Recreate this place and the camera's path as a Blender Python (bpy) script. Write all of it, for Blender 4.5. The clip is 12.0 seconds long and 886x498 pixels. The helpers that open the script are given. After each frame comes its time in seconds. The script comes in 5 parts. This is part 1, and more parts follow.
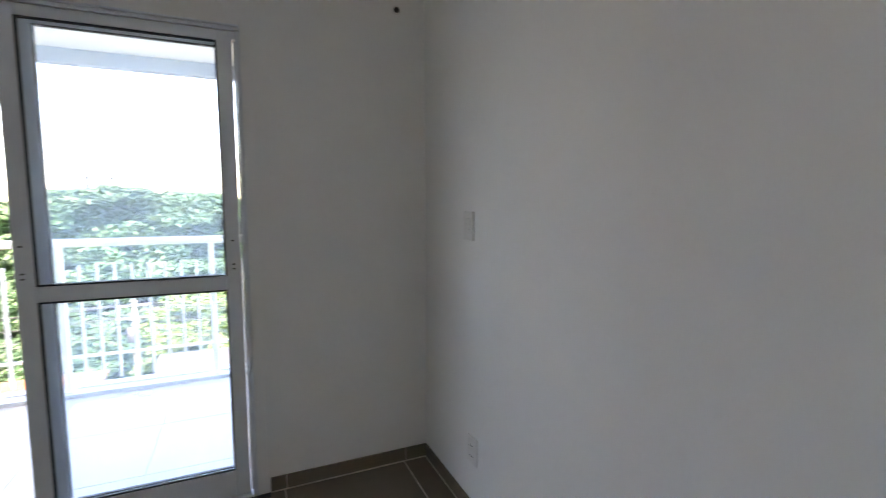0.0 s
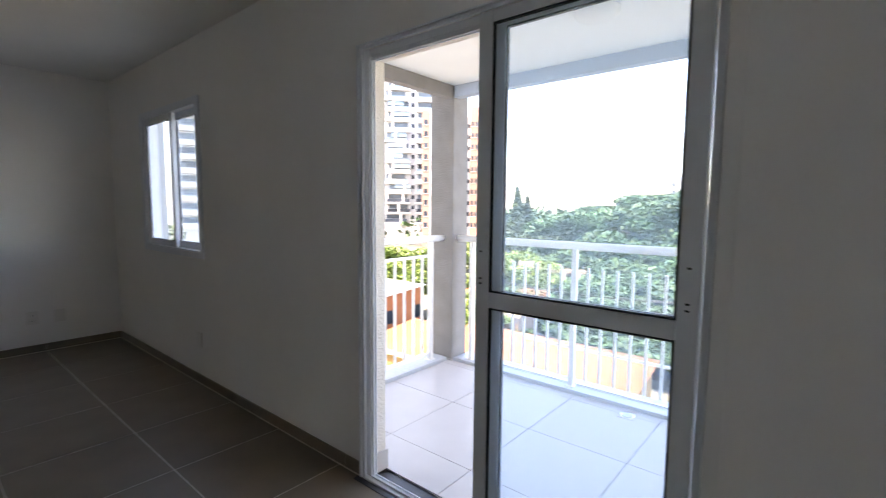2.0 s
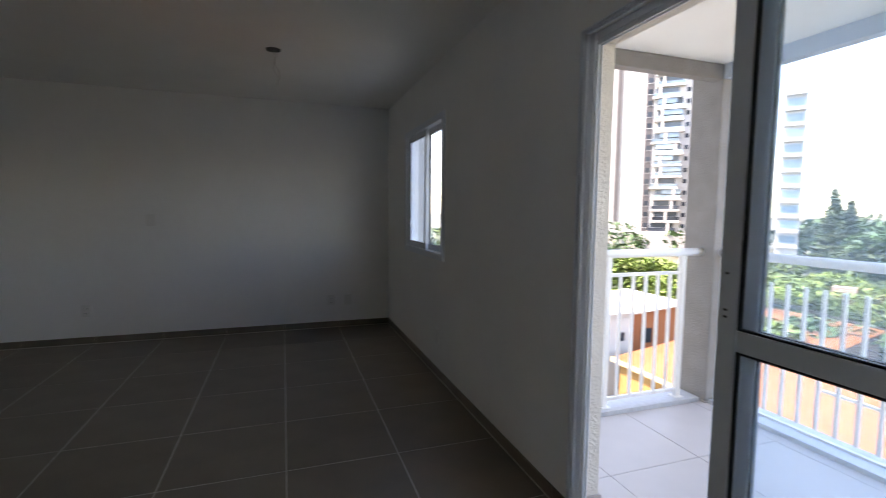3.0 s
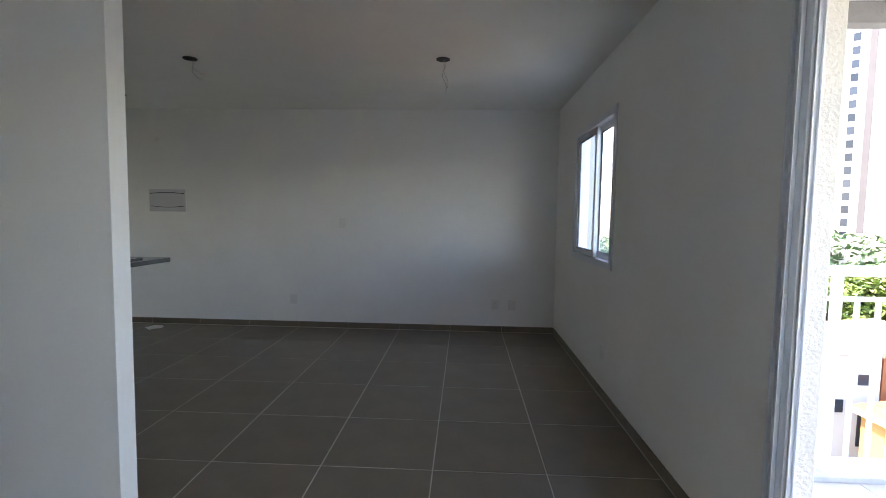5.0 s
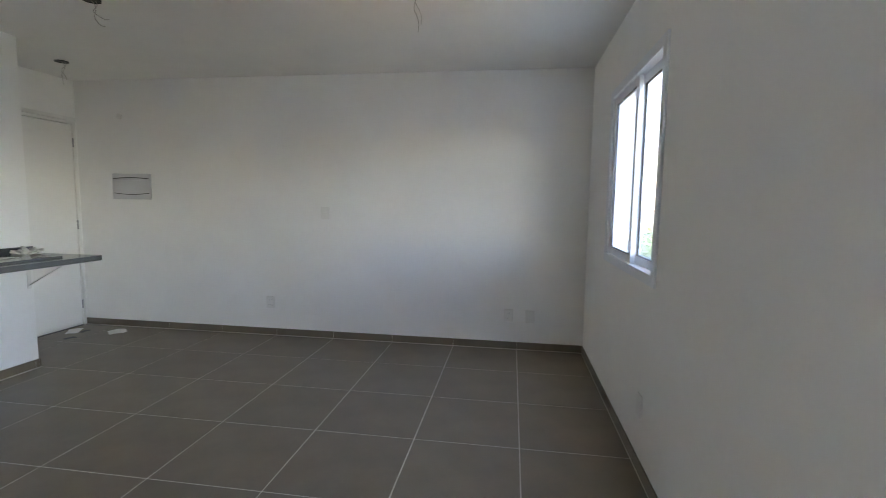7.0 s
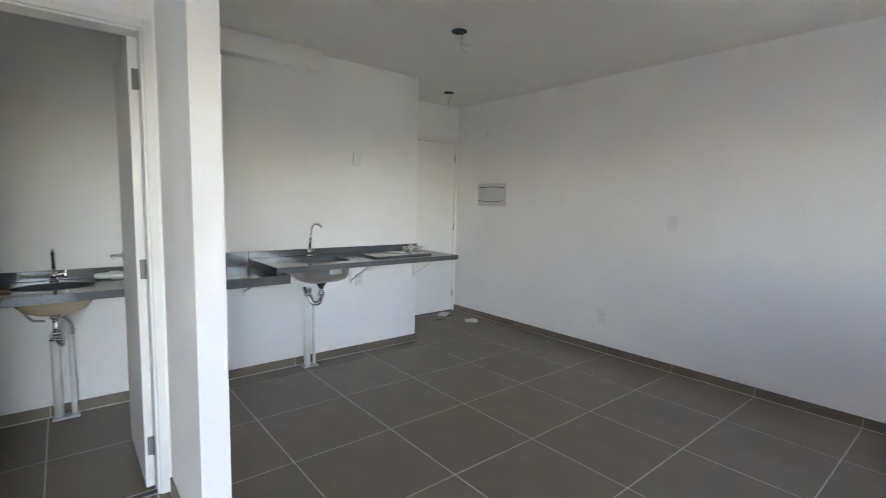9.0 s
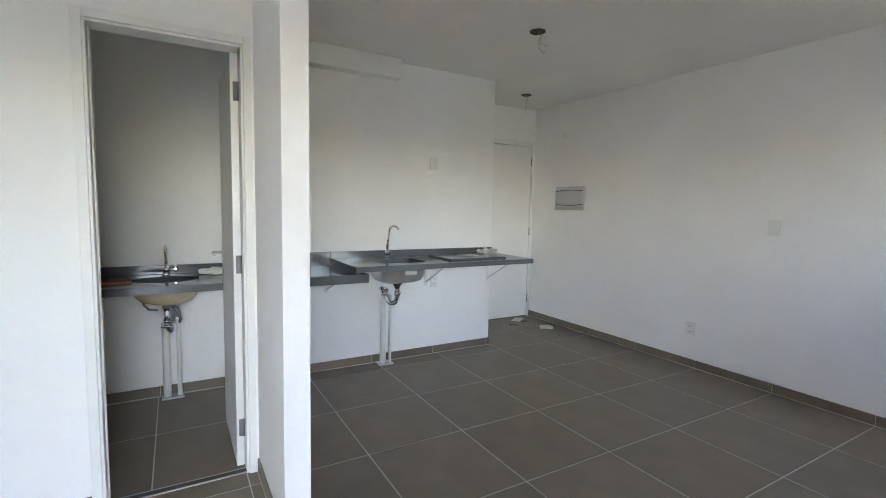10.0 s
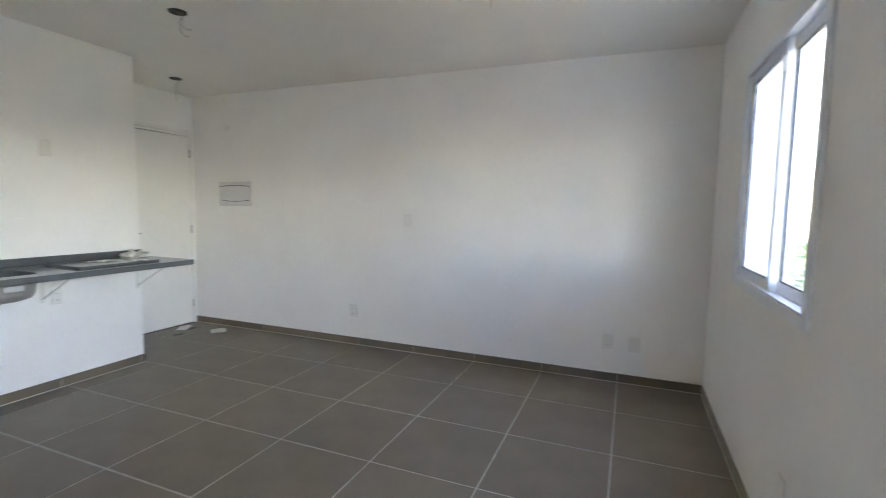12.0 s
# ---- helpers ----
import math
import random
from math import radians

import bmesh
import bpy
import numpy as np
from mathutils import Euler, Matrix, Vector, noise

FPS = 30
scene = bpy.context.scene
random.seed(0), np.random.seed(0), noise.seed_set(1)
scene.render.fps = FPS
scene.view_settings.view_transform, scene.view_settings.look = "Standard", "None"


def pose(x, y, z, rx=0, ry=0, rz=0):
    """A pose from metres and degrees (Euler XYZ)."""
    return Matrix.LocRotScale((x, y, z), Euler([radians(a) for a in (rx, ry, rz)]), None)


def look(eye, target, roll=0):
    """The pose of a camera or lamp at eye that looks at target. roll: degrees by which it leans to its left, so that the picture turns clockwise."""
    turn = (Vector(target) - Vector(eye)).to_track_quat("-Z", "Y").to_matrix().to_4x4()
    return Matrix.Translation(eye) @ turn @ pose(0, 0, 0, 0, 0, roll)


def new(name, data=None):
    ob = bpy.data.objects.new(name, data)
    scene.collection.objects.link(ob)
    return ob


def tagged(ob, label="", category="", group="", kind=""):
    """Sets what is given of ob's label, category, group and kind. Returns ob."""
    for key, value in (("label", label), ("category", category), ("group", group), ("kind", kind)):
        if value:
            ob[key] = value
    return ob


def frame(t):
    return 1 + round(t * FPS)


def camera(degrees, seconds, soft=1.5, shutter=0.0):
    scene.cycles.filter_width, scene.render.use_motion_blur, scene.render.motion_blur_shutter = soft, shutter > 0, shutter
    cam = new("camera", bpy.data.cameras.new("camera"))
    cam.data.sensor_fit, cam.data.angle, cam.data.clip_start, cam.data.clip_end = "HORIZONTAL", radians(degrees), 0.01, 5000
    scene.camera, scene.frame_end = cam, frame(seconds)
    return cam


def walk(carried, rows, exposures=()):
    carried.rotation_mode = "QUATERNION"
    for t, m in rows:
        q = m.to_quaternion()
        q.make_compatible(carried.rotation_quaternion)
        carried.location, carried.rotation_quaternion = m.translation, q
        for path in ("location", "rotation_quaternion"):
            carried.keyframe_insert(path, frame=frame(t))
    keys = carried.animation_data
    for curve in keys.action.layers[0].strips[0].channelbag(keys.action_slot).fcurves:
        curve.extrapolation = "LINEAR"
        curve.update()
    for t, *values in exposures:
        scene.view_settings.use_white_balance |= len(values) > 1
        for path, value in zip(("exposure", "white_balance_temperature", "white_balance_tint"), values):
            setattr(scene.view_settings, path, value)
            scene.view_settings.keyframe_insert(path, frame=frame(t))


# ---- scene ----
cam = camera(87.5, 12.0, soft=0.95, shutter=0.25)
PATH = [
    (0, (-2.236, 1.184, 1.36), (-0.414, 0.381, 1.168), -0.1),
    (0.5, (-2.07, 1.035, 1.34), (-0.086, 0.865, 1.156), 0.5),
    (1, (-1.839, 0.962, 1.351), (0.144, 1.145, 1.173), 0.4),
    (1.5, (-1.624, 0.896, 1.378), (0.242, 1.59, 1.195), 0.4),
    (2, (-1.469, 0.91, 1.375), (0.059, 2.186, 1.192), 0.5),
    (2.5, (-1.331, 0.982, 1.369), (-0.157, 2.593, 1.206), 0.5),
    (3, (-1.195, 0.971, 1.37), (-0.545, 2.855, 1.208), 0.6),
    (3.5, (-1.173, 0.93, 1.377), (-1.036, 2.92, 1.226), 0.7),
    (3.7, (-1.195, 0.914, 1.383), (-1.13, 2.908, 1.235), 0.7),
    (5.3, (-1.005, 1.178, 1.340), (-1.108, 3.171, 1.200), 0.9),
    (5.5, (-0.969, 1.265, 1.348), (-1.078, 3.257, 1.203), 0.9),
    (6, (-0.855, 1.548, 1.349), (-0.964, 3.537, 1.177), 0.9),
    (6.5, (-0.699, 1.872, 1.361), (-0.844, 3.857, 1.164), 0.8),
    (6.7, (-0.68, 1.976, 1.356), (-0.857, 3.959, 1.16), 0.8),
    (8.3, (-0.709, 2.599, 1.366), (-1.91, 4.186, 1.167), 1.0),
    (8.5, (-0.723, 2.594, 1.365), (-2.039, 4.087, 1.168), 0.9),
    (9, (-0.735, 2.552, 1.377), (-2.271, 3.819, 1.18), 1.2),
    (9.5, (-0.737, 2.535, 1.357), (-2.394, 3.641, 1.176), 1.3),
    (10, (-0.728, 2.555, 1.353), (-2.45, 3.557, 1.174), 1.2),
    (10.5, (-0.685, 2.582, 1.357), (-2.416, 3.567, 1.174), 1.3),
    (11, (-0.606, 2.622, 1.353), (-2.292, 3.684, 1.178), 1.3),
    (11.5, (-0.584, 2.608, 1.357), (-1.891, 4.112, 1.187), 1.5),
    (12, (-0.568, 2.57, 1.363), (-1.31, 4.419, 1.19), 1.0),
]
SUN_DIR = (-0.50, 0.20, 0.84)
walk(cam, [(t, look(eye, target, roll)) for t, eye, target, roll in PATH],
     exposures=[(0.0, 4.06, 8050, 23), (0.6, 3.50, 8150, 24), (1.5, 3.54, 8050, 23), (2.5, 3.42, 7950, 23), (3.0, 3.08, 7800, 22), (3.5, 3.52, 7750, 21), (5.5, 4.14, 7450, 20), (6.5, 4.62, 7850, 20), (8.5, 5.02, 7750, 21), (10.0, 5.04, 7800, 22), (11.0, 5.06, 7850, 21), (12.0, 5.26, 7900, 21)])

# ---- world and sun ----
scene.cycles.max_bounces = 14
scene.cycles.diffuse_bounces = 10
world = bpy.data.worlds.new("world")
scene.world = world
world.use_nodes = True
sky = world.node_tree.nodes.new("ShaderNodeTexSky")
sky.sky_type = "NISHITA"
sky.sun_disc = False
sky.sun_elevation = radians(57.5)
sky.sun_rotation = radians(-68)
world.node_tree.links.new(sky.outputs[0], world.node_tree.nodes["Background"].inputs[0])
world.node_tree.nodes["Background"].inputs[1].default_value = 0.15
sun = new("sun", bpy.data.lights.new("sun", "SUN"))
sun.data.energy = 2.5
sun.data.angle = radians(0.5)
sun.data.color = (1.0, 0.93, 0.84)
sun.matrix_world = look(SUN_DIR, (0, 0, 0))


# ---- materials ----
def mat(name, color, rough=0.7, metal=0.0, amp=0.06, scale=6.0, bump=0.05, bump_scale=150.0, rnd=0.0, spec=0.5):
    m = bpy.data.materials.new(name)
    m.use_nodes = True
    nt = m.node_tree
    b = nt.nodes["Principled BSDF"]
    b.inputs["Roughness"].default_value = rough
    b.inputs["Metallic"].default_value = metal
    b.inputs["Specular IOR Level"].default_value = spec
    tc = nt.nodes.new("ShaderNodeTexCoord")
    n1 = nt.nodes.new("ShaderNodeTexNoise")
    n1.inputs["Scale"].default_value = scale
    n1.inputs["Detail"].default_value = 6
    nt.links.new(tc.outputs["Object"], n1.inputs["Vector"])
    hsv = nt.nodes.new("ShaderNodeHueSaturation")
    hsv.inputs["Color"].default_value = (*color, 1)
    mr = nt.nodes.new("ShaderNodeMapRange")
    mr.inputs["To Min"].default_value = 1 - amp
    mr.inputs["To Max"].default_value = 1 + amp
    mr.inputs["From Min"].default_value = 0.25
    mr.inputs["From Max"].default_value = 0.75
    nt.links.new(n1.outputs["Fac"], mr.inputs["Value"])
    val = mr.outputs["Result"]
    if rnd:
        oi = nt.nodes.new("ShaderNodeObjectInfo")
        r = nt.nodes.new("ShaderNodeMapRange")
        r.inputs["To Min"].default_value = 1 - rnd
        r.inputs["To Max"].default_value = 1 + rnd
        nt.links.new(oi.outputs["Random"], r.inputs["Value"])
        mul = nt.nodes.new("ShaderNodeMath")
        mul.operation = "MULTIPLY"
        nt.links.new(val, mul.inputs[0])
        nt.links.new(r.outputs["Result"], mul.inputs[1])
        val = mul.outputs[0]
    nt.links.new(val, hsv.inputs["Value"])
    nt.links.new(hsv.outputs["Color"], b.inputs["Base Color"])
    if bump:
        n2 = nt.nodes.new("ShaderNodeTexNoise")
        n2.inputs["Scale"].default_value = bump_scale
        n2.inputs["Detail"].default_value = 4
        nt.links.new(tc.outputs["Object"], n2.inputs["Vector"])
        bp = nt.nodes.new("ShaderNodeBump")
        bp.inputs["Strength"].default_value = bump
        bp.inputs["Distance"].default_value = 0.01
        nt.links.new(n2.outputs["Fac"], bp.inputs["Height"])
        nt.links.new(bp.outputs["Normal"], b.inputs["Normal"])
    return m


def glass(name, tint=(0.93, 0.97, 0.97), haze=0.045):
    """Clear glazing with a bluish translucent veil mixed in as haze; the gloss grows towards grazing views."""
    m = bpy.data.materials.new(name)
    m.use_nodes = True
    nt = m.node_tree
    nt.nodes.clear()
    out = nt.nodes.new("ShaderNodeOutputMaterial")
    tr = nt.nodes.new("ShaderNodeBsdfTransparent")
    tr.inputs["Color"].default_value = (*tint, 1)
    film = nt.nodes.new("ShaderNodeBsdfTranslucent")
    film.inputs["Color"].default_value = (0.62, 0.79, 0.97, 1)
    veil = nt.nodes.new("ShaderNodeMixShader")
    veil.inputs[0].default_value = haze
    gl = nt.nodes.new("ShaderNodeBsdfGlossy")
    gl.inputs["Roughness"].default_value = 0.02
    lw = nt.nodes.new("ShaderNodeLayerWeight")
    lw.inputs["Blend"].default_value = 0.5
    p = nt.nodes.new("ShaderNodeMath")
    p.operation = "POWER"
    p.inputs[1].default_value = 4.0
    k = nt.nodes.new("ShaderNodeMath")
    k.operation = "MULTIPLY_ADD"
    k.inputs[1].default_value = 0.6
    k.inputs[2].default_value = 0.02
    mix = nt.nodes.new("ShaderNodeMixShader")
    nt.links.new(tr.outputs[0], veil.inputs[1])
    nt.links.new(film.outputs[0], veil.inputs[2])
    nt.links.new(lw.outputs["Facing"], p.inputs[0])
    nt.links.new(p.outputs[0], k.inputs[0])
    nt.links.new(k.outputs[0], mix.inputs[0])
    nt.links.new(veil.outputs[0], mix.inputs[1])
    nt.links.new(gl.outputs[0], mix.inputs[2])
    nt.links.new(mix.outputs[0], out.inputs[0])
    return m


PLASTER = mat("white_plaster", (0.86, 0.85, 0.83), 0.85, amp=0.035, scale=1.6, bump=0.05, bump_scale=220, spec=0.25)
CEIL = mat("ceiling_plaster", (0.82, 0.81, 0.78), 0.9, amp=0.03, scale=2.0, bump=0.05, bump_scale=180, spec=0.2)
TILE = mat("taupe_tile", (0.172, 0.137, 0.097), 0.40, amp=0.16, scale=4.0, bump=0.03, bump_scale=60, rnd=0.06, spec=0.7)
GROUT = mat("pale_grout", (0.62, 0.58, 0.51), 0.9, amp=0.15, scale=20)
PALE_TILE = mat("pale_balcony_tile", (0.485, 0.45, 0.425), 0.4, amp=0.04, scale=5.0, rnd=0.03)
PALE_GROUT = mat("grey_grout", (0.40, 0.375, 0.35), 0.9, amp=0.1, scale=20)
ALU = mat("white_aluminium", (0.76, 0.79, 0.83), 0.3, amp=0.02, bump=0.0)
GASKET = mat("black_rubber", (0.012, 0.012, 0.014), 0.6, bump=0.0)
RAILWHITE = mat("white_painted_steel", (0.80, 0.79, 0.77), 0.45, amp=0.03, bump=0.0)
CONCRETE = mat("grey_textured_render", (0.255, 0.24, 0.23), 0.95, amp=0.10, scale=7, bump=0.6, bump_scale=80)
CREAM = mat("cream_textured_render", (0.74, 0.70, 0.64), 0.95, amp=0.05, scale=9, bump=0.8, bump_scale=70)
# Coloured the pale blue that this beam reads as through the glass.
PALEBEAM = mat("beam_blue_through_glass", (0.40, 0.46, 0.54), 0.8, amp=0.06, scale=6, bump=0.2, bump_scale=80)
SILL = mat("pale_stone_sill", (0.46, 0.48, 0.51), 0.35, amp=0.1, scale=30, bump=0.0)
GRANITE = mat("grey_granite", (0.105, 0.113, 0.120), 0.13, amp=0.45, scale=220, bump=0.0)
DARKSTONE = mat("dark_granite_threshold", (0.035, 0.035, 0.038), 0.35, amp=0.4, scale=150, bump=0.0)
DOORWHITE = mat("white_door_paint", (0.80, 0.79, 0.76), 0.45, amp=0.015, bump=0.01)
STEEL = mat("brushed_steel", (0.64, 0.635, 0.63), 0.36, metal=0.88, amp=0.06, scale=40, bump=0.0)
CHROME = mat("chrome", (0.80, 0.80, 0.81), 0.12, metal=1.0, amp=0.0, bump=0.0)
DARKSTEEL = mat("dark_hinge_steel", (0.32, 0.32, 0.33), 0.4, metal=0.9, amp=0.05, bump=0.0)
PLASTIC = mat("white_plastic", (0.78, 0.77, 0.74), 0.4, amp=0.01, bump=0.0)
HINGE = mat("brushed_hinge_steel", (0.20, 0.20, 0.205), 0.5, metal=0.35, amp=0.05, bump=0.0)
GREYPLASTIC = mat("grey_panel_plastic", (0.62, 0.615, 0.63), 0.4, amp=0.02, bump=0.0)
PVC = mat("white_pvc", (0.76, 0.75, 0.72), 0.35, amp=0.02, bump=0.0)
BLACK = mat("black_plastic", (0.02, 0.02, 0.02), 0.5, bump=0.0)
DARKBOX = mat("dark_box_interior", (0.055, 0.035, 0.03), 0.8, amp=0.4, scale=30, bump=0.0)
CERAMIC = mat("beige_ceramic", (0.50, 0.40, 0.28), 0.25, amp=0.06, scale=12, bump=0.0)
WOOD = mat("reddish_wood_scrap", (0.28, 0.13, 0.08), 0.6, amp=0.25, scale=30)
PAPER = mat("white_paper", (0.80, 0.79, 0.78), 0.8, amp=0.05, scale=15, bump=0.05)
CLOTH = mat("pale_crumpled_cloth", (0.62, 0.59, 0.54), 0.9, amp=0.2, scale=25, bump=0.4, bump_scale=60)
WIRE = mat("pale_wire", (0.45, 0.42, 0.38), 0.5, bump=0.0)
GREYPAPER = mat("grey_paper", (0.10, 0.10, 0.10), 0.7, bump=0.0)
GLASS = glass("clear_glass", (0.950, 0.978, 0.997), 0.048)
LEAF = mat("green_foliage", (0.040, 0.090, 0.032), 0.6, amp=0.5, scale=0.35, bump=0.0, rnd=0.12)
LEAF_Y = mat("yellow_green_foliage", (0.10, 0.155, 0.024), 0.6, amp=0.5, scale=0.4, bump=0.0, rnd=0.12)
LEAF_D = mat("dark_conifer_foliage", (0.055, 0.085, 0.040), 0.7, amp=0.4, scale=0.5, bump=0.0)
BARK = mat("brown_bark", (0.10, 0.075, 0.055), 0.95, amp=0.3, scale=4, bump=0.5, bump_scale=20)
ROOF = mat("terracotta_roof", (0.20, 0.085, 0.035), 0.85, amp=0.2, scale=2.0, bump=0.2, bump_scale=12)
OCHRE = mat("ochre_wall_paint", (0.29, 0.17, 0.06), 0.9, amp=0.12, scale=1.5)
ORANGE = mat("orange_wall_paint", (0.30, 0.10, 0.04), 0.9, amp=0.12, scale=1.0)
PINK = mat("pale_pink_wall_paint", (0.30, 0.215, 0.17), 0.9, amp=0.15, scale=0.8)
BRICKRED = mat("red_brown_facade", (0.27, 0.165, 0.125), 0.9, amp=0.1, scale=0.6)
FACADE = mat("white_facade", (0.42, 0.415, 0.405), 0.85, amp=0.06, scale=0.3)
FACADE_Y = mat("yellowish_facade", (0.36, 0.32, 0.22), 0.85, amp=0.06, scale=0.3)
FACADE_G = mat("grey_facade", (0.085, 0.08, 0.082), 0.85, amp=0.08, scale=0.3)
DARKGLASS = mat("dark_window_glass", (0.030, 0.038, 0.05), 0.15, amp=0.5, scale=0.5, bump=0.0, rnd=0.4, spec=0.2)
TOWERGLASS = mat("grey_blue_tower_glazing", (0.10, 0.125, 0.15), 0.2, amp=0.5, scale=0.4, bump=0.0, rnd=0.5, spec=0.3)
BLUEGLASS = mat("bluish_balcony_glass", (0.20, 0.29, 0.36), 0.12, amp=0.3, scale=0.7, bump=0.0, rnd=0.4)
ASPHALT = mat("grey_ground", (0.13, 0.13, 0.10), 0.95, amp=0.4, scale=0.05, bump=0.0)
WOODPOLE = mat("weathered_concrete_pole", (0.36, 0.35, 0.33), 0.9, amp=0.1)


# ---- building helpers ----
def link(name, bm, material, parent=None, label=""):
    me = bpy.data.meshes.new(name)
    bm.to_mesh(me)
    bm.free()
    if material:
        me.materials.append(material)
    ob = new(name, me)
    if parent:
        ob.parent = parent
    if label:
        ob["label"] = label
    return ob


def part(name, bm, material, parent, label=""):
    return link(name, bm, material, parent, label)


def box(lo, hi, bevel=0.0, bm=None):
    """A box between two corners, with rounded edges if asked, added to bm."""
    own = bmesh.new()
    bmesh.ops.create_cube(own, size=1)
    for v in own.verts:
        v.co = Vector([(lo[i] + hi[i]) / 2 + v.co[i] * (hi[i] - lo[i]) for i in range(3)])
    if bevel:
        bmesh.ops.bevel(own, geom=own.edges[:], offset=bevel, segments=2, affect="EDGES", profile=0.5)
    if bm is None:
        return own
    return merge(bm, own)


def merge(bm, other):
    tmp = bpy.data.meshes.new("tmp")
    other.to_mesh(tmp)
    other.free()
    bm.from_mesh(tmp)
    bpy.data.meshes.remove(tmp)
    return bm


def wall(name, axis, a, b, us, zs, holes, material, label, parent=None):
    """A wall between the planes a and b of axis, over us along the other axis and zs in height, with holes (u0, u1, z0, z1) through it."""
    U = sorted({*us, *[h[0] for h in holes], *[h[1] for h in holes]})
    Z = sorted({*zs, *[h[2] for h in holes], *[h[3] for h in holes]})
    bm = bmesh.new()
    memo = {}

    def vert(u, w, z):
        key = (round(u, 5), round(w, 5), round(z, 5))
        if key not in memo:
            memo[key] = bm.verts.new((w, u, z) if axis == "x" else (u, w, z))
        return memo[key]

    def solid(i, j):
        if not (0 <= i < len(U) - 1 and 0 <= j < len(Z) - 1):
            return False
        u, z = (U[i] + U[i + 1]) / 2, (Z[j] + Z[j + 1]) / 2
        return not any(h[0] < u < h[1] and h[2] < z < h[3] for h in holes)

    for i in range(len(U) - 1):
        for j in range(len(Z) - 1):
            if not solid(i, j):
                continue
            u0, u1, z0, z1 = U[i], U[i + 1], Z[j], Z[j + 1]
            for w in (a, b):
                bm.faces.new([vert(u0, w, z0), vert(u1, w, z0), vert(u1, w, z1), vert(u0, w, z1)])
            for di, dj, p, q in ((-1, 0, (u0, z0), (u0, z1)), (1, 0, (u1, z0), (u1, z1)), (0, -1, (u0, z0), (u1, z0)), (0, 1, (u0, z1), (u1, z1))):
                if not solid(i + di, j + dj):
                    bm.faces.new([vert(p[0], a, p[1]), vert(q[0], a, q[1]), vert(q[0], b, q[1]), vert(p[0], b, p[1])])
    bmesh.ops.recalc_face_normals(bm, faces=bm.faces[:])
    ob = link(name, bm, material, parent)
    return tagged(ob, label, "wall", kind="structure")


def cyl(p0, p1, r0, r1=None, seg=16, bm=None):
    """A closed round bar from p0 to p1, tapered if r1 is given."""
    bm = bmesh.new() if bm is None else bm
    r1 = r0 if r1 is None else r1
    p0, p1 = Vector(p0), Vector(p1)
    q = (p1 - p0).to_track_quat("Z", "Y")
    rings = []
    for p, r in ((p0, r0), (p1, r1)):
        rings.append([bm.verts.new(p + q @ Vector((r * math.cos(2 * math.pi * k / seg), r * math.sin(2 * math.pi * k / seg), 0))) for k in range(seg)])
    for k in range(seg):
        f = bm.faces.new([rings[0][k], rings[0][(k + 1) % seg], rings[1][(k + 1) % seg], rings[1][k]])
        f.smooth = seg > 6
    bm.faces.new(rings[0][::-1])
    bm.faces.new(rings[1])
    return bm


def tube(points, r, seg=10, bm=None):
    """A round pipe swept along points."""
    bm = bmesh.new() if bm is None else bm
    pts = [Vector(p) for p in points]
    rings = []
    up = Vector((0.31, 0.17, 0.93))
    for i, p in enumerate(pts):
        d = (pts[min(i + 1, len(pts) - 1)] - pts[max(i - 1, 0)]).normalized()
        a = d.cross(up).normalized()
        b = d.cross(a)
        rings.append([bm.verts.new(p + r * (math.cos(2 * math.pi * k / seg) * a + math.sin(2 * math.pi * k / seg) * b)) for k in range(seg)])
    for i in range(len(rings) - 1):
        for k in range(seg):
            f = bm.faces.new([rings[i][k], rings[i][(k + 1) % seg], rings[i + 1][(k + 1) % seg], rings[i + 1][k]])
            f.smooth = True
    bm.faces.new(rings[0])
    bm.faces.new(rings[-1])
    bmesh.ops.recalc_face_normals(bm, faces=bm.faces[:])
    return bm


def arc(c, r, a0, a1, u, v, n=8):
    """Points on an arc round c in the plane of u and v, angles in degrees."""
    c, u, v = Vector(c), Vector(u), Vector(v)
    return [c + r * (math.cos(radians(a0 + (a1 - a0) * k / n)) * u + math.sin(radians(a0 + (a1 - a0) * k / n)) * v) for k in range(n + 1)]


def rings_mesh(rings, cap0=False, cap1=False, bm=None):
    """A skin over rings of points that run the same way round."""
    bm = bmesh.new() if bm is None else bm
    vs = [[bm.verts.new(p) for p in ring] for ring in rings]
    n = len(vs[0])
    for a, b in zip(vs, vs[1:]):
        for k in range(n):
            bm.faces.new([a[k], a[(k + 1) % n], b[(k + 1) % n], b[k]]).smooth = True
    if cap0:
        bm.faces.new(vs[0][::-1])
    if cap1:
        bm.faces.new(vs[-1])
    bmesh.ops.recalc_face_normals(bm, faces=bm.faces[:])
    return bm


def rounded(cx, cy, hx, hy, z, power=4.0, n=32):
    """A ring between a rectangle and an ellipse."""
    out = []
    for k in range(n):
        a = 2 * math.pi * k / n
        c, s = math.cos(a), math.sin(a)
        out.append((cx + hx * math.copysign(abs(c) ** (2 / power), c), cy + hy * math.copysign(abs(s) ** (2 / power), s), z))
    return out


def empty(name, place=(0, 0, 0), turn=0.0):
    ob = new(name)
    ob.empty_display_size = 0.1
    ob.matrix_basis = pose(*place, 0, 0, turn)
    return ob


